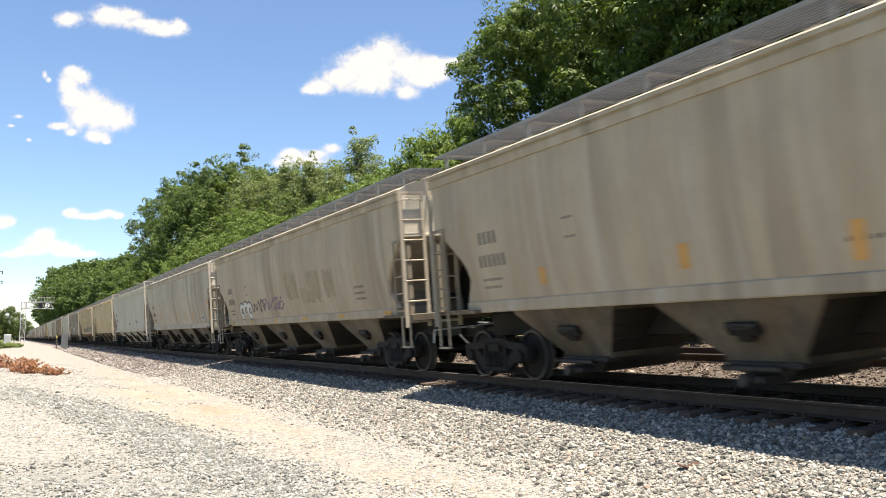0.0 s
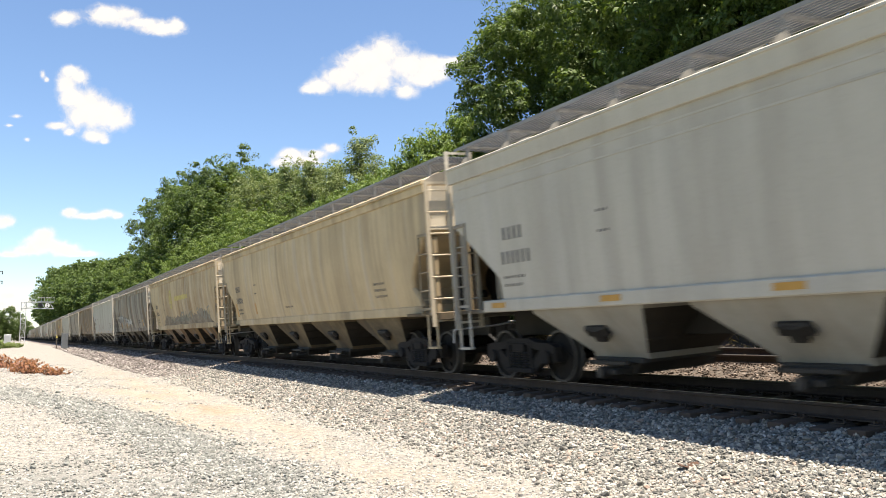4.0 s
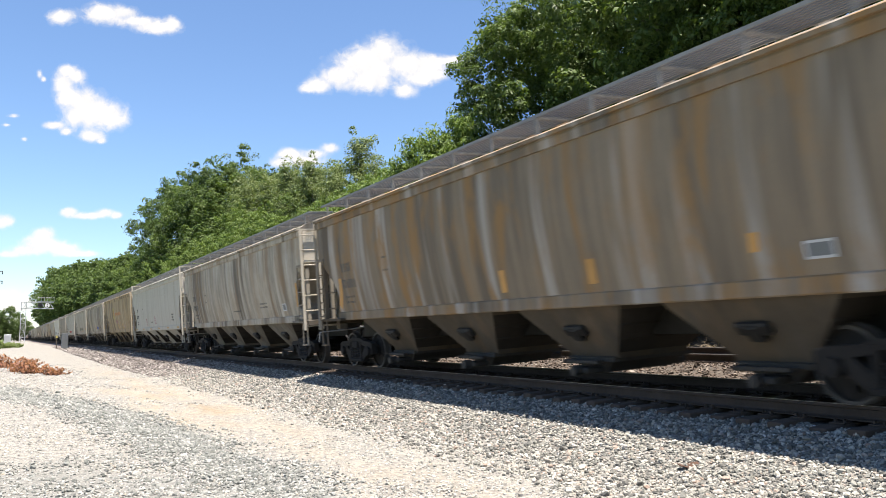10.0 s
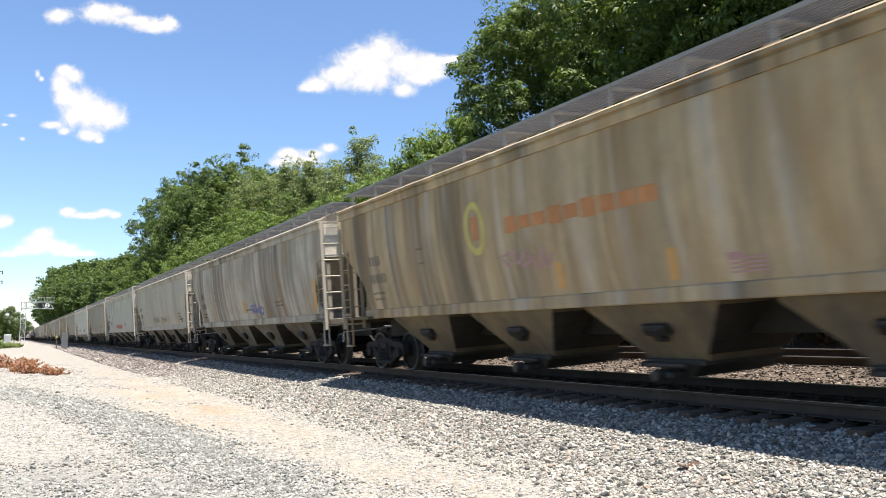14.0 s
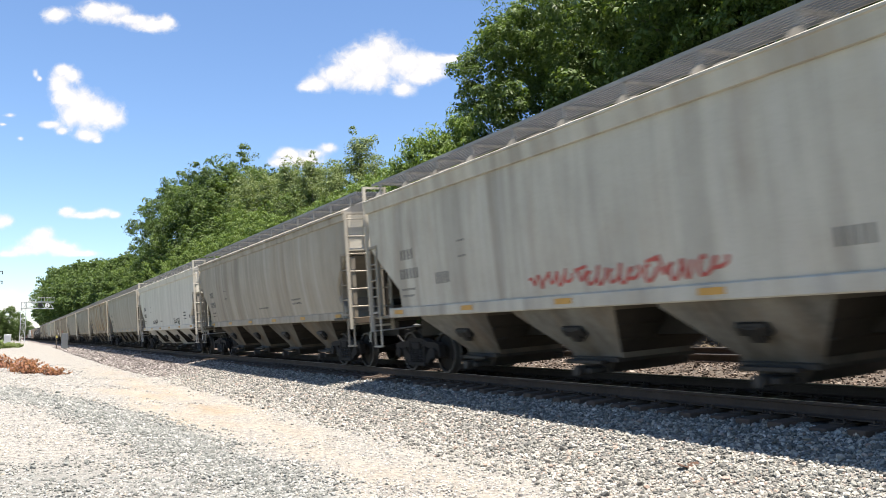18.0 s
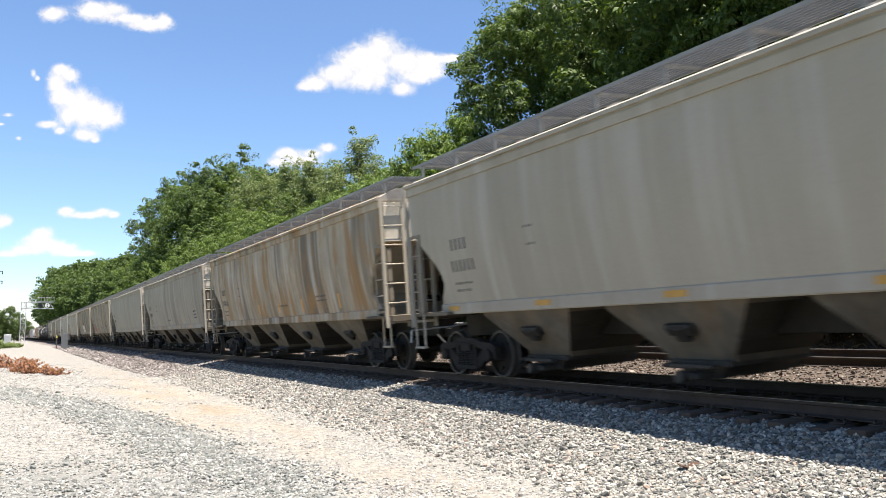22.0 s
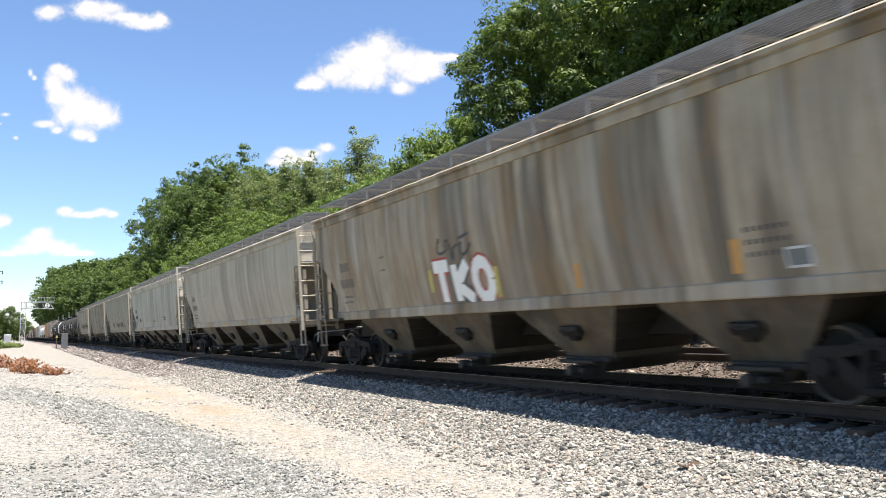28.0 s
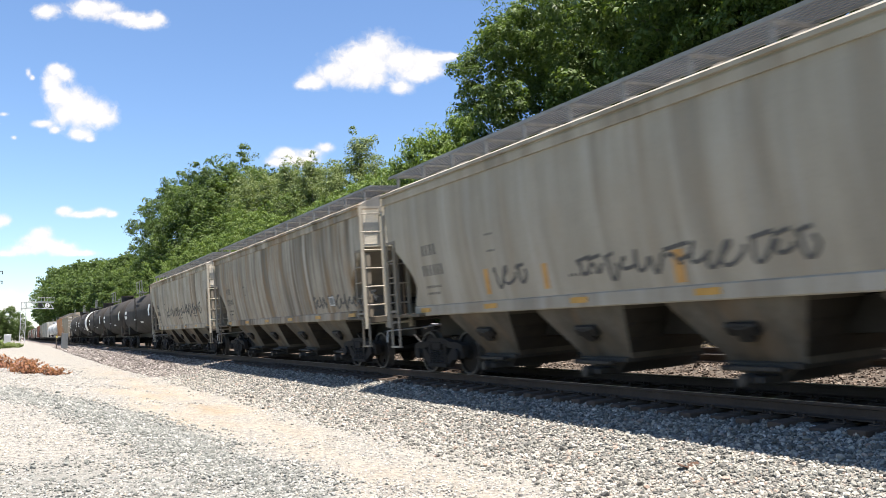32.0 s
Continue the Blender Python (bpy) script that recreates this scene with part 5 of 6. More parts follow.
def hopper(length, kind, bays, bulge, arch, seams):
    """A covered hopper of coupled length; its parts are shared by every car of that sort."""
    key = (round(length, 2), kind, bays, bulge, arch, seams)
    car = new("hopper_car")
    lb = length - GAP
    g = lambda n, f, *a: shared((n,) + tuple(a), f, *a)
    part("body", shared(("body",) + key, body_shell, lb, kind, bulge), None, car)
    part("roof", g("roof", roof_mesh, lb), None, car)
    for s in (-1, 1):
        part("eave_rail", g("eave", eave_mesh, lb, kind == "slant"), None, car, at=pose(s * 1.575, 0, EAVE, 0, 0, 0 if s < 0 else 180))
        part("side_sill", g("sill", sill_mesh, lb - 1.7), None, car, at=pose(s * (side_half(1.4, bulge) - 0.005), 0, 0, 0, 0, 0 if s < 0 else 180))
        board = part("running_board", g("board", board_mesh, lb + 0.5), None, car, "galvanised steel roof walkway", (s * 0.915, 0, 4.54))
        for k in range(8):
            part("slat", g("slat", slat_mesh, lb + 0.5), None, board, at=(-0.29 + k * 0.083, 0, 0))
    part("centre_sill", g("csill", centre_sill_mesh, lb), None, car)
    pitch = 3.7 * (length - 4.0) / 16.1
    top = pitch - 0.87
    for i in range(bays):
        y = pitch * (i - (bays - 1) / 2)
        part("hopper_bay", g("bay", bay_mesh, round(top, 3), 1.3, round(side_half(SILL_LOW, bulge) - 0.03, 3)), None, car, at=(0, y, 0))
        part("outlet_gate", g("outlet", outlet_mesh), None, car, at=(0, y, 0))
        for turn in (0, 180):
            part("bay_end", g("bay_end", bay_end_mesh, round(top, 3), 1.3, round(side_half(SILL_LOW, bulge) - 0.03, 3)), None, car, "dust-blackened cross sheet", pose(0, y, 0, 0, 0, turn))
        part("vibrator_bracket", g("bracket_v", bay_bracket_mesh), None, car, "dark steel vibrator bracket", pose(-0.42 - side_half(SILL_LOW, bulge) / 2, y, 0.9, 0, -40, 0))
    n = 13
    for i in range(n):
        part("bracket", g("bracket", bracket_mesh), None, car, at=(0, -lb / 2 + 0.25 + (lb - 0.5) * i / (n - 1), 4.26))
        if kind == "slant":
            for turn in (0, 180):
                part("roof_gusset", g("gusset", gusset_mesh), None, car, at=pose(0, -lb / 2 + 0.25 + (lb - 0.5) * i / (n - 1), 4.26, 0, 0, turn))
    for i in range(5):
        part("hatch_cover", g("hatch", hatch_mesh, 2.9), None, car, at=(0, -lb / 2 + lb * (i + 0.5) / 5, 4.40))
    for e in (-1, 1):
        turn = 180 if e < 0 else 0
        at = lambda x=0, y=0, z=0: pose(0, 0, 0, 0, 0, turn) @ pose(x, lb / 2 + y, z)
        part("end_platform", g("platform", end_platform_mesh, kind), None, car, at=at(0, 0.2))
        for x in (-1.38, -0.62, 0.62, 1.38):
            part("end_post", g("post", post_mesh, kind), None, car, at=at(x, -0.05))
        part("slope_sheet", g("slope", slope_sheet_mesh, lb, kind, bulge), None, car, at=pose(0, 0, 0, 0, 0, turn))
        for x in (-0.42, 0.42):
            part("shear_plate", g("shear", shear_plate_mesh, kind), None, car, "grimy steel web plate", at(x, 0))
        part("end_sheet", g("end_sheet", end_sheet_mesh, kind), None, car, "cream-painted upper end sheet", at(0, 0))
        part("coupler", g("coupler", coupler_mesh), None, car, at=at(0, 0.62))
        part("air_hose", g("hose", hose_mesh), None, car, "black rubber air hose", at(0, 0.2))
        part("uncoupling_lever", g("lever", lever_mesh), None, car, "galvanised uncoupling lever", at(0, 0.36))
        low = 1.05 if not arch else 1.0
        for x in (-1.56, 1.02):
            add_ladder(car, "end_ladder", at(x, 0.1), low, EAVE + 0.02, "x", 0.54, 0.45, 0.42 if arch else 0.0, x * e < 0)
        for x in (-1.56, 1.56):
            add_ladder(car, "side_ladder", at(x, -0.42), 1.3, 3.0, "y", 0.4, 0.38, 0.0, x * e < 0)
            part("sill_step", g("step", step_mesh), None, car, at=at(x * 0.96, -0.3))
        add_truck(car, e * (length / 2 - 2.3) + 0.2)
    part("brake_gear", g("brake", brake_mesh), None, car, at=pose(0, 0, 0, 0, 0, 180) @ pose(0, lb / 2 - 0.55, 0))
    part("brake_gear", g("brake", brake_mesh), None, car, at=pose(0, lb / 2 - 0.55, 0))
    part("brake_wheel", g("bwheel", brake_wheel_mesh), None, car, at=pose(0.7, lb / 2 + 0.2, 2.5, 0, 0, 90))
    for z in seams:
        for s in (-1, 1):
            part("side_seam", g("seam", rib_mesh, lb - 0.1), None, car, at=(s * (side_half(z, bulge) + 0.002), 0, z))
    return car


PAINTED = {"body", "roof", "roof_gusset", "eave_rail", "hopper_bay", "end_ladder", "side_ladder", "end_platform", "end_post", "sill_step", "side_sill", "hatch_cover", "brake_wheel", "side_seam", "slope_sheet", "end_sheet"}


def paint(car, colour, mat):
    """Give a car's painted parts their colour and state of wear."""
    cared = mat is CLEAN and colour[0] > 0.4
    for o in car.children:
        kind = o.name.split(".")[0]
        if kind not in PAINTED:
            continue
        own, coat = colour, mat
        if kind in ("end_ladder", "side_ladder", "end_sheet"):
            # The end sheet's colour is lifted to carry the sunlight falling on it.
            pale = {"end_sheet": (0.72, 0.69, 0.62), "end_ladder": (0.5, 0.465, 0.4), "side_ladder": (0.14, 0.12, 0.1)}[kind]
            own, coat = tuple(0.45 * c + 0.55 * w for c, w in zip(colour, pale)), WORN if kind == "side_ladder" else CLEAN
        # Under-body parts get a darker colour, for grime and for the shade there.
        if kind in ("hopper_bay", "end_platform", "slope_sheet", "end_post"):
            coat = GRIMY_SHADED
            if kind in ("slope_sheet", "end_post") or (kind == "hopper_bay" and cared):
                coat = DUSTY_SHADED
            grime_shade = (0.68 if cared else 0.38) if kind == "hopper_bay" else 0.42 if kind == "end_platform" else 0.7
            own = tuple(c * grime_shade for c in own)
        if kind == "roof_gusset":
            own = tuple(c * 0.4 for c in colour)
        if kind in ("roof", "hatch_cover"):
            own = tuple(0.4 * c + 0.6 * w for c, w in zip(colour, (0.25, 0.255, 0.26)))
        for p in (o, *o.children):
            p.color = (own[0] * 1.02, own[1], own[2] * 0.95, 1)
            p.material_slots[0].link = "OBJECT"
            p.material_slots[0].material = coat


# ---- the train ----
# distance travelled at t seconds, in metres
def travelled(t):
    return 15.113 * t + 0.01335 * t * t


GREY, WARM, LIGHT, PALE, CREAM, TAN, BROWN, WHITE = (0.33, 0.303, 0.262), (0.38, 0.33, 0.262), (0.42, 0.385, 0.33), (0.45, 0.43, 0.385), (0.51, 0.41, 0.27), (0.43, 0.33, 0.205), (0.23, 0.185, 0.14), (0.55, 0.53, 0.485)
# where each car's leading corner stands at t = 0, and what car follows it
CARS = [
    (-21.38, "A", GREY, WORN, "grey"), (-1.24, "A", WARM, WORN, "warm grey"), (18.90, "A", WARM, WORN, "grey patched with tan"),
    (39.04, "A", LIGHT, WORN, "light warm grey"), (58.86, "C", PALE, CLEAN, "pale grey slab-sided"), (78.39, "A", CREAM, WORN, "cream"),
    (98.27, "A", CREAM, STAINED, "beige, rust-stained"), (118.24, "A", GREY, STREAKED, "grime-streaked grey"), (138.58, "N", PALE, CLEAN, "pale grey"),
    (158.48, "A", BROWN, RUSTED, "rust-brown"), (178.57, "A", LIGHT, STREAKED, "streaked light grey"), (198.59, "N", PALE, CLEAN, "pale grey"),
    (218.29, "A", TAN, STREAKED, "tan"), (238.36, "A", LIGHT, STREAKED, "dark-streaked grey"), (258.52, "A", LIGHT, WORN, "light grey"),
    (278.56, "W", PALE, WORN, "dirty white"), (298.71, "A", GREY, WORN, "dull grey"), (318.70, "W", WHITE, CLEAN, "white"),
    (338.88, "A", GREY, CLEAN, "plain grey"), (358.90, "A", WARM, RUSTED, "grey with rust streaks"), (379.09, "A", GREY, WORN, "grey"),
    (399.28, "A", GREY, CLEAN, "plain grey"), (419.27, "A", WARM, STREAKED, "streaked warm grey"), (439.74, "A", WARM, STREAKED, "grimy grey"),
    (459.88, "A", LIGHT, WORN, "light warm grey"), (480.11, "W", PALE, WORN, "pale grey"), (500.58, "S", GREY, WORN, "dull warm grey"),
    (518.57, "S", GREY, STREAKED, "dull grey"), (536.55, "S", LIGHT, STREAKED, "grime-stained pale grey"), (554.52, "", None, None, ""),
]
SORTS = {  # end shape, bays, bulge, arch over the end ladder, seams
    "A": ("round", 4, 1.0, False, ()), "C": ("slant", 4, 0.15, True, (3.45, 3.65, 3.85)), "N": ("round", 4, 0.3, True, (3.25, 3.6)),
    "W": ("slant", 4, 0.25, True, ()), "S": ("round", 4, 1.0, False, ()),
}
TRAIN = []
TAPED = {2, 4, 8, 11, 15, 16, 17, 18, 20, 21, 24, 25, 26, 27, 28}  # cars with amber tape along the sill


def decorate(car, i, lb, bulge):
    """Reporting marks, tape, overpainted squares and spray paint on the camera's side; y along the car, z, width, height."""
    r = random.Random(340 + i)
    y = lb / 2
    rows = [(y - 1.75, 2.64, 4, 0.22, 0.17), (y - 1.65, 2.22, 6, 0.22, 0.16), (y - 1.65, 1.88, 7, 0.05, 0.1), (y - 1.65, 1.74, 6, 0.05, 0.1), (y - 4.4, 2.7, 3, 0.04, 0.1), (y - 4.4, 2.4, 3, 0.04, 0.1)]
    key = ("letters", round(lb, 1), bulge, i % 3)
    if i % 3 == 1:
        rows += [(0.0, 1.85, 12, 0.05, 0.1), (-4.0, 2.0, 9, 0.05, 0.1), (-4.0, 1.88, 9, 0.05, 0.1)]
    if i % 3 == 2:
        rows += [(1.5, 1.8, 8, 0.05, 0.1), (-6.0, 2.1, 7, 0.06, 0.1), (-6.0, 1.95, 7, 0.06, 0.1), (-6.0, 1.8, 7, 0.06, 0.1)]
    tagged(part("lettering", shared(key, bars_mesh, rows, bulge), None, car, "faded black lettering"), kind="stuff")
    tape = shared(("tape",), lambda: finish(box(bmesh.new(), -0.006, 0.01, -0.22, 0.22, -0.045, 0.045), "reflective_tape", YELLOW))
    for k in range(6 if i in TAPED else 0):
        part("reflective_tape", tape, None, car, "amber reflective tape", (-side_half(1.4, bulge) - 0.052, y - 1.4 - k * (lb - 2.8) / 5, SILL_LOW + 0.1))

    def tab(y, z, w, h, mat):
        if mat is TAN_PAINT:
            n = max(4, int(w / 0.11))
            for k in range(n):
                up, low = r.uniform(0.75, 1.15) * h / 2, r.uniform(0.7, 1.1) * h / 2
                side_patch("painted_patch", car, y + w / 2 - w * (k + 0.5) / n, z + (up - low) / 2, w / n * 1.04, up + low, mat, bulge, 0.005 + 0.0007 * (k % 3))
        elif h > 0.6 and w < 0.6:
            pts = [(y - 0.3 * w + 0.8 * w * u * u, z + h * (0.5 - u)) for u in (0, 0.2, 0.4, 0.6, 0.8, 1.0)]
            side_stroke("painted_patch", car, pts, w * 0.45, mat, bulge, 0.007)
        else:
            side_patch("painted_patch", car, y, z, w * (0.6 if w < 0.6 else 1.0), h, mat, bulge, lean=-0.12)

    def card(y, z, w, h, mat):
        """A routing placard: a dull board with pale or dark edges."""
        if mat is LETTER:
            n = max(3, int(w / 0.12))
            tagged(part("lettering", bars_mesh([(y + w / 2, z, n, h * 0.8, w / n)], bulge), None, car), kind="stuff")
            return
        w, h = w * 0.8, h * 0.85
        p = side_patch("placard", car, y, z, w, h * 0.9, GREY_CASE, bulge, 0.012)
        edge = SILVER_PAINT
        for k in (-1, 1):
            side_patch("placard_edge", p, y, z + k * h * 0.42, w * 0.96, 0.03, edge, bulge, 0.018)
        for k in (-1, 1):
            side_patch("placard_edge", p, y + k * w * 0.46, z, 0.03, h * 0.72, edge, bulge, 0.0185)

    def flag(y, z, w, h, mat):
        side_patch("painted_patch", car, y + w * 0.3, z + h * 0.38, w * 0.4, h * 0.24, mat, bulge)
        for k in range(4):
            side_patch("painted_stripe", car, y, z + h * (0.2 - 0.2 * k), w, h * 0.09, mat, bulge, 0.006)

    def ring(y, z, w, h, mat):
        pts = [(y + w / 2 * math.cos(a * math.pi / 10), z + h / 2 * math.sin(a * math.pi / 10)) for a in range(21)]
        side_stroke("logo_ring", car, pts, 0.13, mat, bulge, label="faded painted emblem")
        side_patch("logo_core", car, y, z, w * 0.35, h * 0.5, BURNT_ORANGE if i == 12 else mat, bulge, 0.006)

    def word(y, z, w, h, mat):
        for k in range(9):
            side_patch("logo_bar", car, y + w * (0.45 - 0.1125 * k), z, w * 0.092, h * r.uniform(0.7, 1.0), mat, bulge, 0.006)

    def tag(y, z, w, h, mat):
        """A run of scrawled, unreadable handwriting: looping strokes in two or three bursts."""
        n = max(3, int(w / (h * 0.7)))
        cw, k = w / n, 0
        while k < n:
            burst = min(n - k, r.choice((1, 2, 2, 3)))
            tall, deep, loop = [[r.uniform(*q) for _ in range(burst + 1)] for q in ((0.25, 1.05), (0.2, 1.0), (-0.15, 0.42))]
            slant, pts = r.uniform(0.0, 0.35), []
            for a in range(burst * 10 + 1):
                u = a / 10
                up = math.sin(2 * math.pi * u + 0.6)
                zz = z + 0.48 * h * up * (tall if up > 0 else deep)[int(u)]
                pts.append((y + w / 2 - cw * (k + u * 0.85) - loop[int(u)] * cw * math.cos(2 * math.pi * u) - slant * (zz - z), zz))
            side_stroke("graffiti", car, pts, 0.035 + 0.045 * min(1.0, h), mat, bulge, 0.007 + 0.0004 * k)
            if burst == 1:
                side_stroke("graffiti", car, [(pts[0][0] + 0.1 * cw, z + 0.3 * h), (pts[-1][0], z + 0.42 * h)], 0.04 + 0.03 * min(1.0, h), mat, bulge, 0.0072 + 0.0004 * k)
            k += burst

    def bub(y, z, w, h, mat):
        """Fat, crowded spray-painted letter shapes with dark outlines."""
        n = max(3, round(w / 0.55))
        for k in range(n):
            y0, cw, tall, drop = y + w / 2 - w * k / n, w / n * 1.05, h * r.uniform(0.72, 0.95), h * r.uniform(-0.08, 0.08)
            start, sweep, lean = r.uniform(-0.5, 0.4), r.uniform(3.4, 5.4), r.uniform(-0.2, 0.25)
            run = []
            for a in range(9):
                q = start + sweep * a / 8
                v = math.sin(q) * (0.5 if math.sin(q) > 0 else 0.46)
                run.append((y0 - cw * (0.5 + 0.46 * math.cos(q) + lean * v), z + drop + tall * v))
            side_stroke("graffiti_edge", car, run, 0.27, LETTER, bulge, 0.006 + 0.0005 * k)
            side_stroke("graffiti", car, run, 0.17, mat, bulge, 0.010 + 0.0005 * k, "fat spray-painted letter shape")

    def block(y, z, w, h, glyphs):
        """Thick white spray-painted letters edged in red and black."""
        shapes = {"T": [[(0, 1), (1, 1)], [(0.5, 1), (0.45, 0)]], "K": [[(0.1, 1), (0.1, 0)], [(0.95, 1), (0.15, 0.45), (1.0, 0)]],
                  "O": [[(0.5 + 0.45 * math.cos(a * math.pi / 6), 0.5 + 0.48 * math.sin(a * math.pi / 6)) for a in range(13)]]}
        for k, c in enumerate(glyphs):
            y0, cw = y + w / 2 - w * k / len(glyphs), w / len(glyphs) * 0.8
            for pts in shapes[c]:
                run = [(y0 - u * cw, z - h / 2 + v * h) for u, v in pts]
                side_stroke("graffiti_edge", car, run, 0.36, (RED_PAINT, LETTER)[k % 2], bulge, 0.006 + 0.0006 * k)
                side_stroke("graffiti", car, run, 0.25, WHITE_PAINT, bulge, 0.010 + 0.0006 * k, "thick white spray-painted letter")

    def belt(y, w, z0, z1, mat, lift):
        """A ragged smear of grime and rubbed-out spray paint along the lower side."""
        k = int(w / 0.08)
        edge = [z1 - (z1 - z0) * (0.3 + 0.45 * noise.noise(Vector((a * 0.06, i * 7.0, z1 * 5))) + 0.16 * noise.noise(Vector((a * 0.41, i * 3.0, z1 * 9)))) for a in range(k)]
        bm = bmesh.new()
        rings = []
        for a, top in enumerate(edge):
            top = z0 + (max(z0 + 0.05, min(z1 + 0.1, top)) - z0) * (0.04 + 0.96 * smooth(0, 14, min(a, k - 1 - a)))
            yy = y + w / 2 - w * a / (k - 1)
            rings.append([(-side_half(z, bulge) - lift, yy, z) for z in (z0, (z0 + top) / 2, top)] + [(-side_half(z, bulge) + 0.01, yy, z) for z in (top, z0)])
        loft(bm, rings)
        part("grime_smear", bm, mat, car, "dark smear over rubbed-out spray paint")

    if i == 1:
        tab(2.4, 1.88, 0.31, 0.33, ORANGE)
        tab(-0.14, 1.83, 0.29, 0.43, ORANGE)
        tab(5.69, 1.84, 0.3, 0.28, ORANGE)
    if i == 2:
        tab(-0.76, 2.46, 1.1, 0.84, TAN_PAINT)
        tab(-2.87, 2.32, 1.09, 0.93, TAN_PAINT)
        tab(-1.96, 2.05, 0.69, 0.46, TAN_PAINT)
        bub(5.2, 1.85, 1.7, 0.6, SILVER_PAINT)
        tag(3.4, 1.9, 2.0, 0.6, LETTER)
        tag(1.56, 1.94, 2.43, 0.5, PURPLE_PAINT)
        tab(-4.2, 2.3, 0.8, 0.8, TAN_PAINT)
    if i == 3:
        tab(-4.43, 1.91, 0.35, 0.5, ORANGE)
        tab(-2.59, 1.84, 0.28, 0.41, ORANGE)
        tab(-0.15, 1.84, 0.27, 0.37, ORANGE)
        tab(2.41, 1.87, 0.27, 0.32, ORANGE)
        tab(-8.26, 2.04, 0.36, 0.89, ORANGE)
        tab(7.72, 1.99, 0.3, 0.72, ORANGE)
        tab(5.13, 1.93, 0.24, 0.5, ORANGE)
        card(-6.79, 1.74, 0.55, 0.28, WHITE_PAINT)
    if i == 4:
        card(-6.73, 1.34, 0.42, 0.13, WHITE_PAINT)
    if i == 5:
        tab(5.09, 1.86, 0.25, 0.39, ORANGE)
        tab(7.83, 1.88, 0.23, 0.49, ORANGE)
    if i == 6:
        ring(2.31, 2.89, 0.62, 0.9, FADED_YELLOW)
        word(-0.7, 2.89, 3.58, 0.26, FADED_YELLOW)
        belt(-0.5, 12.5, 1.52, 2.05, SMEAR, 0.004)
        belt(-4.8, 5.0, 1.52, 2.35, SMEAR, 0.0055)
        tag(-5.71, 1.95, 2.76, 0.7, GREEN_GREY)
        tag(0.66, 1.8, 5.15, 0.4, GREEN_GREY)
        tag(-1.5, 1.9, 3.4, 0.6, GREEN_GREY)
        tab(-6.7, 1.42, 0.75, 0.09, ORANGE)
    if i == 7:
        bub(5.29, 2.13, 2.67, 0.77, DULL_SILVER)
        bub(2.45, 1.93, 1.69, 0.78, DULL_SILVER)
        tab(5.77, 1.82, 0.37, 0.36, ORANGE)
        tab(2.52, 1.82, 0.29, 0.42, ORANGE)
        tab(-8.46, 2.07, 0.35, 0.82, ORANGE)
        tab(-5.98, 1.83, 0.32, 0.41, ORANGE)
        tag(0.95, 1.96, 2.4, 0.57, SILVER_PAINT)
    if i == 8:
        flag(3.34, 1.85, 0.69, 0.47, PINK_PAINT)
        flag(-0.1, 1.85, 0.63, 0.44, PINK_PAINT)
    if i == 9:
        tab(-6.0, 1.94, 0.25, 0.23, ORANGE)
        tab(-0.27, 1.82, 0.31, 0.4, ORANGE)
        tab(-2.84, 1.82, 0.34, 0.38, ORANGE)
        card(-6.89, 1.78, 0.5, 0.25, WHITE_PAINT)
        tab(7.91, 2.01, 0.44, 0.75, ORANGE)
    if i == 10:
        tab(-8.36, 2.13, 0.3, 0.72, ORANGE)
        card(-6.84, 1.8, 0.46, 0.3, WHITE_PAINT)
    if i == 11:
        flag(3.23, 1.8, 0.54, 0.5, PINK_PAINT)
        flag(-0.22, 1.88, 0.61, 0.5, PINK_PAINT)
    if i == 12:
        ring(2.31, 2.85, 0.62, 0.88, FADED_YELLOW)
        word(-0.7, 2.78, 3.9, 0.29, BURNT_ORANGE)
        tab(-0.1, 1.81, 0.28, 0.43, ORANGE)
        tab(-2.67, 1.8, 0.28, 0.43, ORANGE)
        flag(-3.94, 1.72, 0.61, 0.27, PINK_PAINT)
        tag(0.73, 2.14, 1.57, 0.38, PINK_PAINT)
    if i == 13:
        tab(-8.16, 2.06, 0.47, 0.87, ORANGE)
        tab(0.11, 1.97, 0.53, 0.43, ORANGE)
        tag(-1.64, 1.82, 1.68, 0.43, BLUE_PAINT)
    if i == 14:
        tab(-2.69, 1.79, 0.35, 0.48, ORANGE)
        tab(-5.97, 1.83, 0.31, 0.45, ORANGE)
        tab(-0.18, 1.8, 0.34, 0.43, ORANGE)
        tag(1.51, 1.9, 2.04, 0.4, GREEN_GREY)
        tag(-1.35, 1.89, 1.76, 0.4, GREEN_GREY)
        card(-6.82, 1.75, 0.59, 0.29, LETTER)
    if i == 15:
        tag(0.3, 1.75, 4.4, 0.36, RED_PAINT)
        card(-3.65, 1.88, 0.51, 0.26, LETTER)
        card(5.61, 2.04, 0.6, 0.29, LETTER)
    if i == 17:
        tag(3.22, 1.76, 1.8, 0.4, LETTER)
        tag(-3.91, 1.69, 1.63, 0.39, LETTER)
        card(-7.61, 1.88, 0.32, 0.21, LETTER)
    if i == 19:
        tab(-2.62, 1.79, 0.25, 0.39, ORANGE)
        tab(-0.14, 1.8, 0.26, 0.33, ORANGE)
        tab(2.28, 1.82, 0.26, 0.34, ORANGE)
        tab(-5.83, 1.81, 0.25, 0.4, ORANGE)
    if i == 22:
        tag(6.22, 1.74, 1.26, 0.72, RED_PAINT)
        bub(6.22, 1.74, 1.09, 0.59, RED_PAINT)
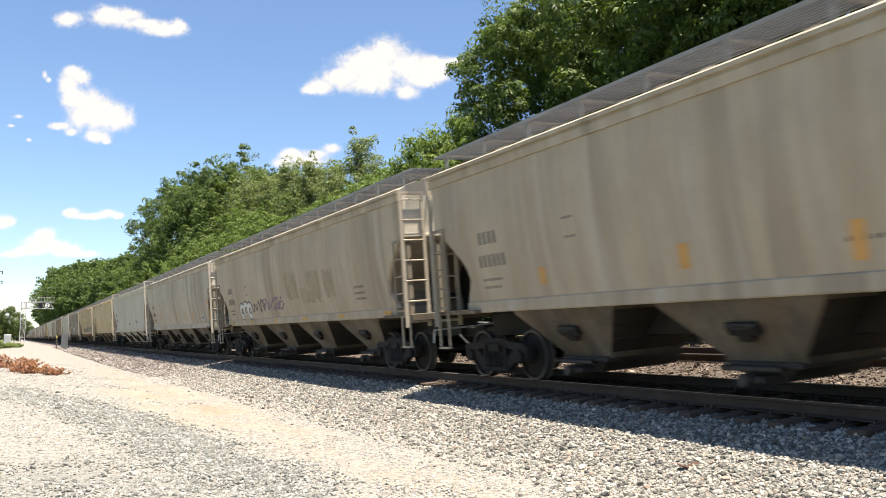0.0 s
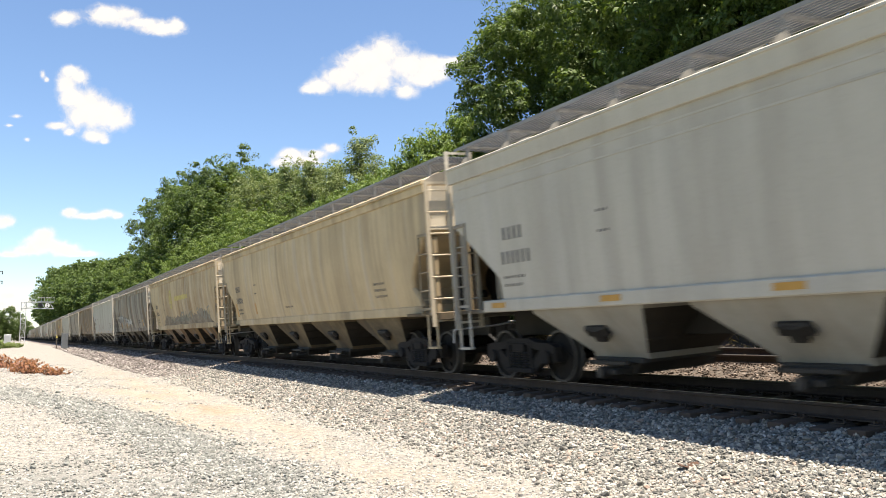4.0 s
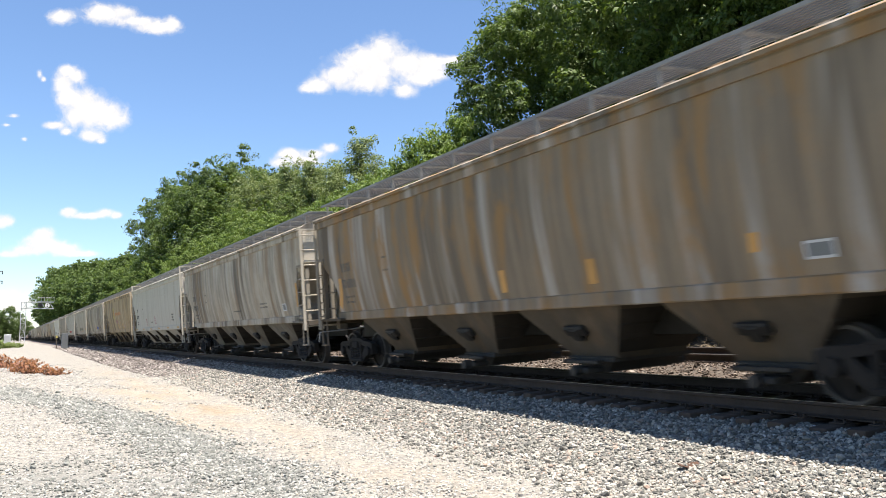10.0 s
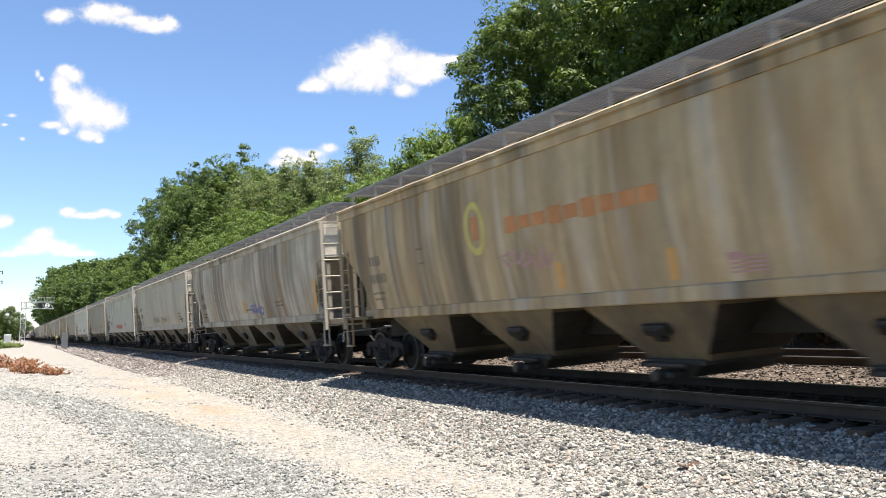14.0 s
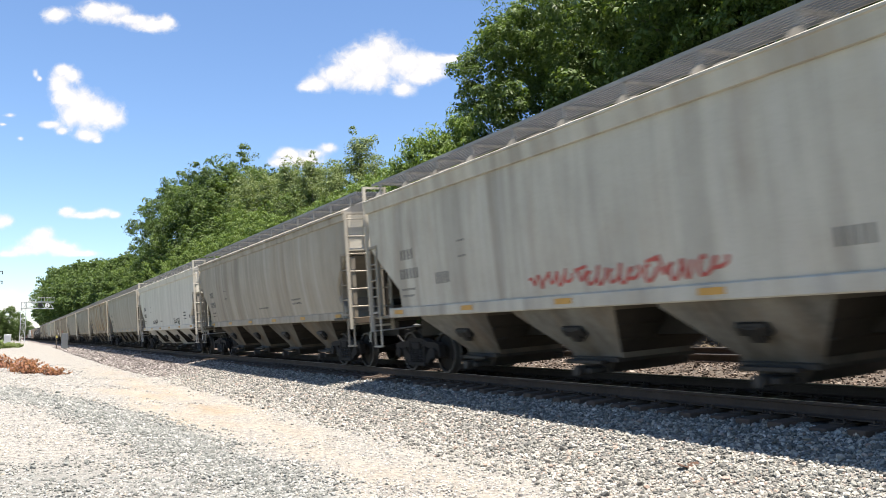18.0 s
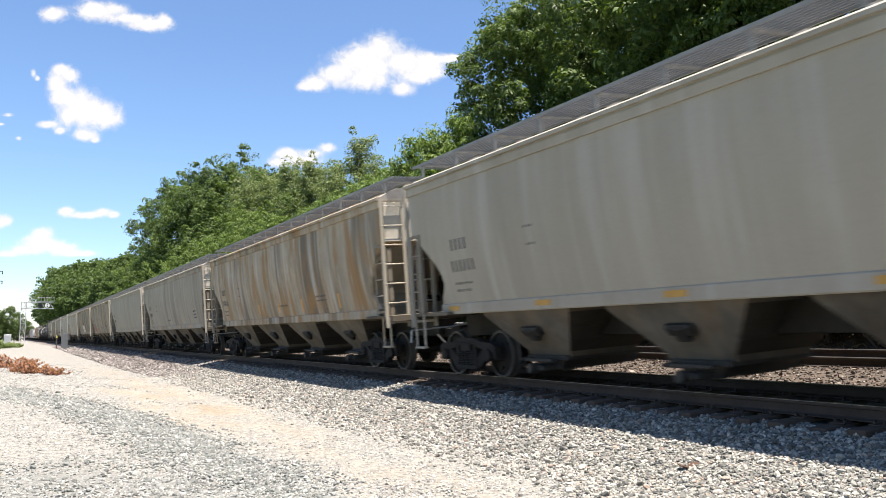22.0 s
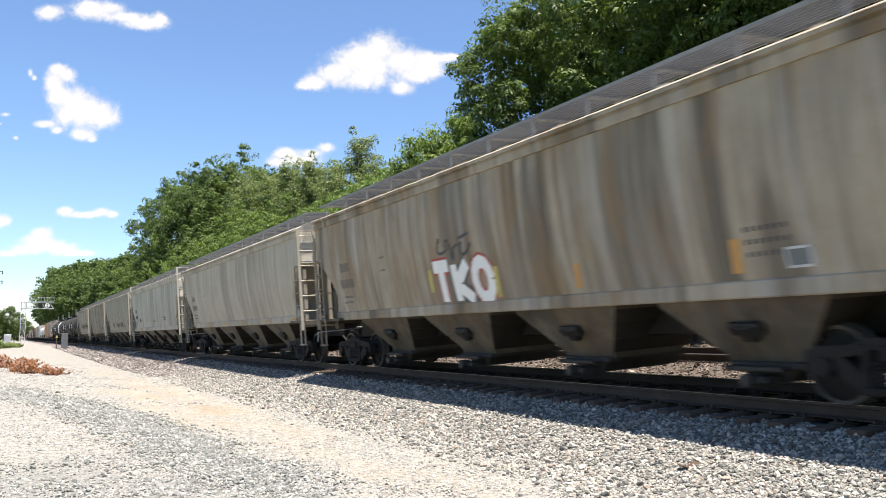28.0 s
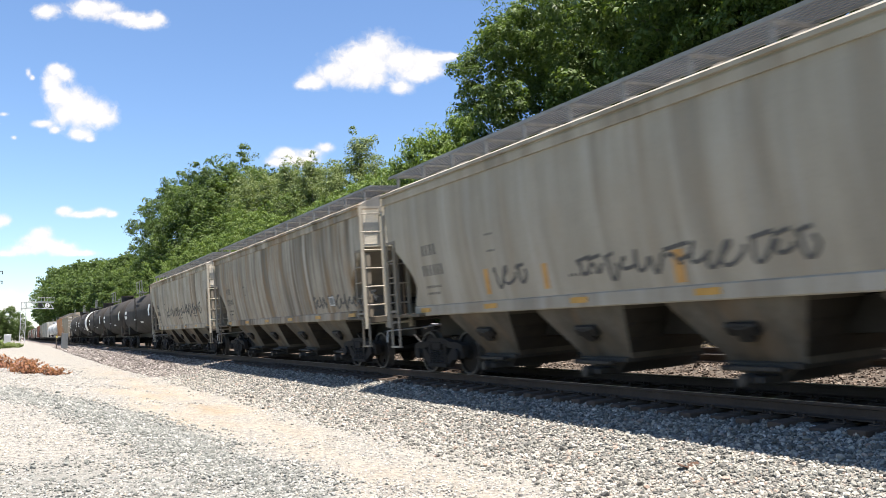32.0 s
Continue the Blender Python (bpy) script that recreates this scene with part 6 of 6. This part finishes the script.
    if i == 23:
        block(0.98, 1.9, 2.4, 0.72, "TKO")
        tag(1.22, 2.58, 1.41, 0.55, LETTER)
        tab(2.4, 1.99, 0.21, 0.47, FADED_YELLOW)
        tab(-0.2, 1.83, 0.24, 0.56, FADED_YELLOW)
        tab(-5.82, 1.8, 0.27, 0.42, ORANGE)
        tab(-2.6, 1.78, 0.24, 0.38, ORANGE)
        card(-6.72, 1.72, 0.45, 0.3, WHITE_PAINT)
    if i == 25:
        card(6.77, 2.25, 0.51, 0.24, LETTER)
        card(5.26, 1.99, 0.58, 0.31, LETTER)
    if i == 26:
        tag(-0.95, 1.85, 4.42, 0.48, LETTER)
        tab(-0.93, 1.76, 0.32, 0.44, ORANGE)
        tag(3.21, 1.88, 1.14, 0.49, LETTER)
        tab(4.04, 1.85, 0.25, 0.47, ORANGE)
        tab(2.15, 1.83, 0.23, 0.42, ORANGE)
    if i == 27:
        tag(-6.31, 1.78, 4.79, 0.45, LETTER)
        card(-5.5, 1.82, 0.46, 0.31, WHITE_PAINT)
    if i == 28:
        tag(-1.2, 2.18, 9.72, 0.69, LETTER)


def build_train():
    made = {}
    for i, (s, sort, colour, mat, word) in enumerate(CARS[:-1]):
        nxt = CARS[i + 1][0]
        kind, bays, bulge, arch, seams = SORTS[sort]
        length = 18.0 if sort == "S" else 20.1
        lb = length - GAP
        if sort in made:
            car = copy_thing(made[sort], Matrix.Identity(4))
        else:
            car = made[sort] = hopper(length, kind, bays, bulge, arch, seams)
        at = (s + GAP + nxt) / 2 - 3.82
        TRAIN.append((car, at, i, lb, bulge, length))
        tagged(car, f"{word} covered hopper railcar on the near track", "railcar", "cars of the freight train")
        paint(car, colour, mat)
        if i == 6:  # bays eaten by rust
            for o in car.children:
                if o.name.split(".")[0] == "hopper_bay":
                    o.material_slots[0].material = RUSTED
                    o.color = (0.15, 0.085, 0.045, 1)
    for car, at, i, lb, bulge, length in list(TRAIN):
        decorate(car, i, lb, bulge)


build_train()


def tank_mesh(length, r):
    bm = bmesh.new()
    prof = [(-length / 2, 0.02), (-length / 2 + 0.04, r * 0.45), (-length / 2 + 0.16, r * 0.75), (-length / 2 + 0.4, r * 0.95), (-length / 2 + 0.62, r), (length / 2 - 0.62, r), (length / 2 - 0.4, r * 0.95), (length / 2 - 0.16, r * 0.75), (length / 2 - 0.04, r * 0.45), (length / 2, 0.02)]
    loft(bm, [[(rr * math.cos(a * math.pi / 14), y, 2.5 + rr * math.sin(a * math.pi / 14)) for a in range(28)] for y, rr in prof])
    return finish(bm, "tank", CLEAN)


def tank_car(length):
    car = new("tank_car")
    g = lambda n, f, *a: shared((n,) + tuple(a), f, *a)
    lb = length - 1.6
    part("tank", g("tank", tank_mesh, lb, 1.46), None, car)
    part("centre_sill", g("csill", centre_sill_mesh, lb + 0.4), None, car)
    dome = part("dome", g("dome", lambda: finish(rod(rod(bmesh.new(), (0, 0, 3.85), (0, 0, 4.35), 0.5, 18), (0, 0, 4.3), (0, 0, 4.42), 0.54, 18), "dome", CLEAN)), None, car)
    def platform():
        bm = bmesh.new()
        for x in (-1.15, 0.75):
            box(bm, x, x + 0.4, -1.3, 1.3, 3.92, 3.96)
        return finish(bm, "platform", GRATING)
    def rails():
        bm = bmesh.new()
        for x in (-1.15, 1.15):
            for y in (-1.3, 0, 1.3):
                rod(bm, (x, y, 3.95), (x, y, 4.75), 0.025, 5)
            rod(bm, (x, -1.3, 4.75), (x, 1.3, 4.75), 0.025, 5)
        return finish(bm, "handrail", GRATING)
    part("platform", g("platform_t", platform), None, car)
    part("handrail", g("rails_t", rails), None, car)
    def stencil(y, z, w, h):
        bm = bmesh.new()
        rows = []
        for k in range(4):
            a = math.asin((z - h / 2 + h * k / 3 - 2.5) / 1.46)
            rows.append([(-1.47 * math.cos(a), y - w / 2, 2.5 + 1.47 * math.sin(a)), (-1.47 * math.cos(a), y + w / 2, 2.5 + 1.47 * math.sin(a)), (-1.45 * math.cos(a), y + w / 2, 2.5 + 1.45 * math.sin(a)), (-1.45 * math.cos(a), y - w / 2, 2.5 + 1.45 * math.sin(a))])
        return finish(loft(bm, rows), "stencil", WHITE_PAINT)
    for k, (y, z, w, h) in enumerate(((lb / 2 - 1.6, 2.7, 0.9, 0.22), (lb / 2 - 1.6, 2.35, 1.1, 0.22), (-lb / 2 + 1.5, 2.6, 0.5, 0.7), (0.9, 2.1, 0.7, 0.12), (-2.0, 1.9, 1.2, 0.1))):
        part("stencil", g("stencil", stencil, y, z, w, h), None, car, "white stencilled panel")
    for s in (-1.4, 1.4):
        part("ladder", g("ladder_t", ladder_mesh, 1.2, 3.95, "y", 0.44, 0.38, 0.0, True), None, car, at=(s * 1.06, -0.22, 0))
    for e in (-1, 1):
        at = pose(0, 0, 0, 0, 0, 180 if e < 0 else 0) @ pose(0, lb / 2 + 0.2, 0)
        part("saddle", g("saddle", lambda: finish(box(bmesh.new(), -1.25, 1.25, -0.3, 0.3, 1.05, 1.75, 0.03), "saddle", STEEL_DARK)), None, car, at=(0, e * (length / 2 - 2.35), 0))
        part("end_platform", g("plat_e", lambda: finish(box(box(bmesh.new(), -1.45, 1.45, -1.0, 0.05, 1.1, 1.17, 0.01), -1.45, 1.45, 0.0, 0.08, 0.95, 1.17), "end_platform", STEEL_DARK)), None, car, at=at)
        part("coupler", g("coupler", coupler_mesh), None, car, at=at @ pose(0, 0.4, 0))
        part("end_railing", g("ladder_e", ladder_mesh, 1.1, 2.3, "x", 0.5, 0.38, 0.0, True), None, car, at=at @ pose(-1.4, 0, 0))
        add_truck(car, e * (length / 2 - 2.3) + 0.2)
    return car


def box_car(length):
    car = new("box_car")
    g = lambda n, f, *a: shared((n,) + tuple(a), f, *a)
    lb = length - 1.5
    part("body", g("boxbody", lambda: finish(box(bmesh.new(), -1.5, 1.5, -lb / 2, lb / 2, 1.05, 4.55, 0.04), "body", CLEAN)), None, car)
    part("roof", g("boxroof", lambda: finish(loft(bmesh.new(), [[(-1.56, y, 4.5), (1.56, y, 4.5), (1.56, y, 4.6), (0, y, 4.75), (-1.56, y, 4.6)] for y in (-lb / 2, lb / 2)]), "roof", CLEAN)), None, car)
    for s in (-1, 1):
        part("sliding_door", g("boxdoor", lambda: finish(box(bmesh.new(), -0.05, 0.05, -1.5, 1.5, 1.15, 4.35, 0.02), "sliding_door", CLEAN)), None, car, at=(s * 1.54, 0, 0))
        for i in range(10):
            y = -lb / 2 + lb * (i + 0.5) / 10
            if abs(y) > 1.6:
                part("side_post", g("boxpost", lambda: finish(box(bmesh.new(), -0.04, 0.04, -0.07, 0.07, 1.1, 4.5), "side_post", CLEAN)), None, car, at=(s * 1.53, y, 0))
    part("centre_sill", g("csill", centre_sill_mesh, lb), None, car)
    for e in (-1, 1):
        at = pose(0, 0, 0, 0, 0, 180 if e < 0 else 0) @ pose(0, lb / 2, 0)
        part("end_ladder", g("ladder_b", ladder_mesh, 1.05, 4.4, "x", 0.44, 0.38), None, car, at=at @ pose(-1.5, 0.06, 0))
        part("coupler", g("coupler", coupler_mesh), None, car, at=at @ pose(0, 0.5, 0))
        add_truck(car, e * (length / 2 - 2.3) + 0.2)
    return car


def build_tail():
    """The tank cars, box cars and hoppers that follow, seen only far off."""
    SOOTY, SILVER, REDDISH = (0.03, 0.03, 0.032), (0.55, 0.56, 0.57), (0.25, 0.1, 0.07)
    order = [("tank", SOOTY, "sooty black")] * 5 + [("hopper", WARM, "warm grey"), ("hopper", (0.5, 0.25, 0.12), "orange-brown")] + [("tank", SILVER, "silver-white")] * 3 + [("box", WHITE, "white")] * 2 + [("hopper", GREY, "grey"), ("tank", SOOTY, "sooty black"), ("box", REDDISH, "oxide red"), ("tank", SILVER, "silver-white"), ("tank", SOOTY, "sooty black"), ("hopper", GREY, "grey"), ("hopper", LIGHT, "light grey"), ("box", REDDISH, "oxide red"), ("hopper", GREY, "grey"), ("tank", SOOTY, "sooty black"), ("tank", SOOTY, "sooty black"), ("hopper", LIGHT, "light grey"), ("box", REDDISH, "oxide red")]
    made = {}
    s = CARS[-1][0]
    for i, (sort, colour, word) in enumerate(order):
        length = {"tank": 16.55, "box": 17.3, "hopper": 18.0}[sort]
        if sort not in made:
            made[sort] = {"tank": tank_car, "box": box_car}[sort](length) if sort != "hopper" else hopper(18.0, "round", 3, 1.0, False, ())
            car = made[sort]
        else:
            car = copy_thing(made[sort], Matrix.Identity(4))
        names = {"tank": "tank railcar", "box": "boxcar", "hopper": "covered hopper railcar"}
        tagged(car, f"{word} {names[sort]} far down the near track", "railcar", "cars of the freight train")
        for o in car.children:
            if o.name.split(".")[0] in PAINTED | {"tank", "dome", "sliding_door", "side_post", "ladder", "end_railing"}:
                o.color = (*colour, 1)
                o.material_slots[0].link = "OBJECT"
                o.material_slots[0].material = TANK_BLACK if colour == SOOTY else WORN
        if i == 3:
            part("white_band", rod(bmesh.new(), (0, -6.6, 2.5), (0, -4.2, 2.5), 1.475, 28), WHITE_PAINT, car, "broad white band round the tank")
        TRAIN.append((car, s + length / 2 - 3.82, i + 100, length - 1.6, 1.0, length))
        s += length


build_tail()


def motions():
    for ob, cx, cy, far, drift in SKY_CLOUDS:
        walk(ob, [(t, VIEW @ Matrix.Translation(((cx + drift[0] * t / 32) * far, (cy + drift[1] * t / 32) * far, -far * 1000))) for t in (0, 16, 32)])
    for car, at, i, lb, bulge, length in TRAIN:
        walk(car, [(t, pose(PIVOT, at - travelled(t), 0, 0, -CANT, 0) @ pose(0.7525, 0, 0)) for t in range(0, 33, 4)])
        # the wheels are keyed while the car is near enough for its wheels to be told apart
        for truck in [o for o in car.children if o.name.startswith("truck")]:
            rows = []
            for f in range(0, 32 * FPS + 1):
                t = f / FPS
                if -6 < at + truck.location.y - travelled(t) < 45:
                    rows.append(t)
            if not rows:
                continue
            first = travelled(rows[0])
            for w in [o for o in truck.children if o.name.startswith("wheelset")]:
                keys = [(t, pose(0, w.location.y, 0.457) @ Matrix.Rotation((travelled(t) - first) / 0.457, 4, "X")) for t in rows]
                if rows[0] > 0:
                    keys.insert(0, (0, keys[0][1]))
                if rows[-1] < 32:
                    keys.append((32, keys[-1][1]))
                walk(w, keys)


motions()
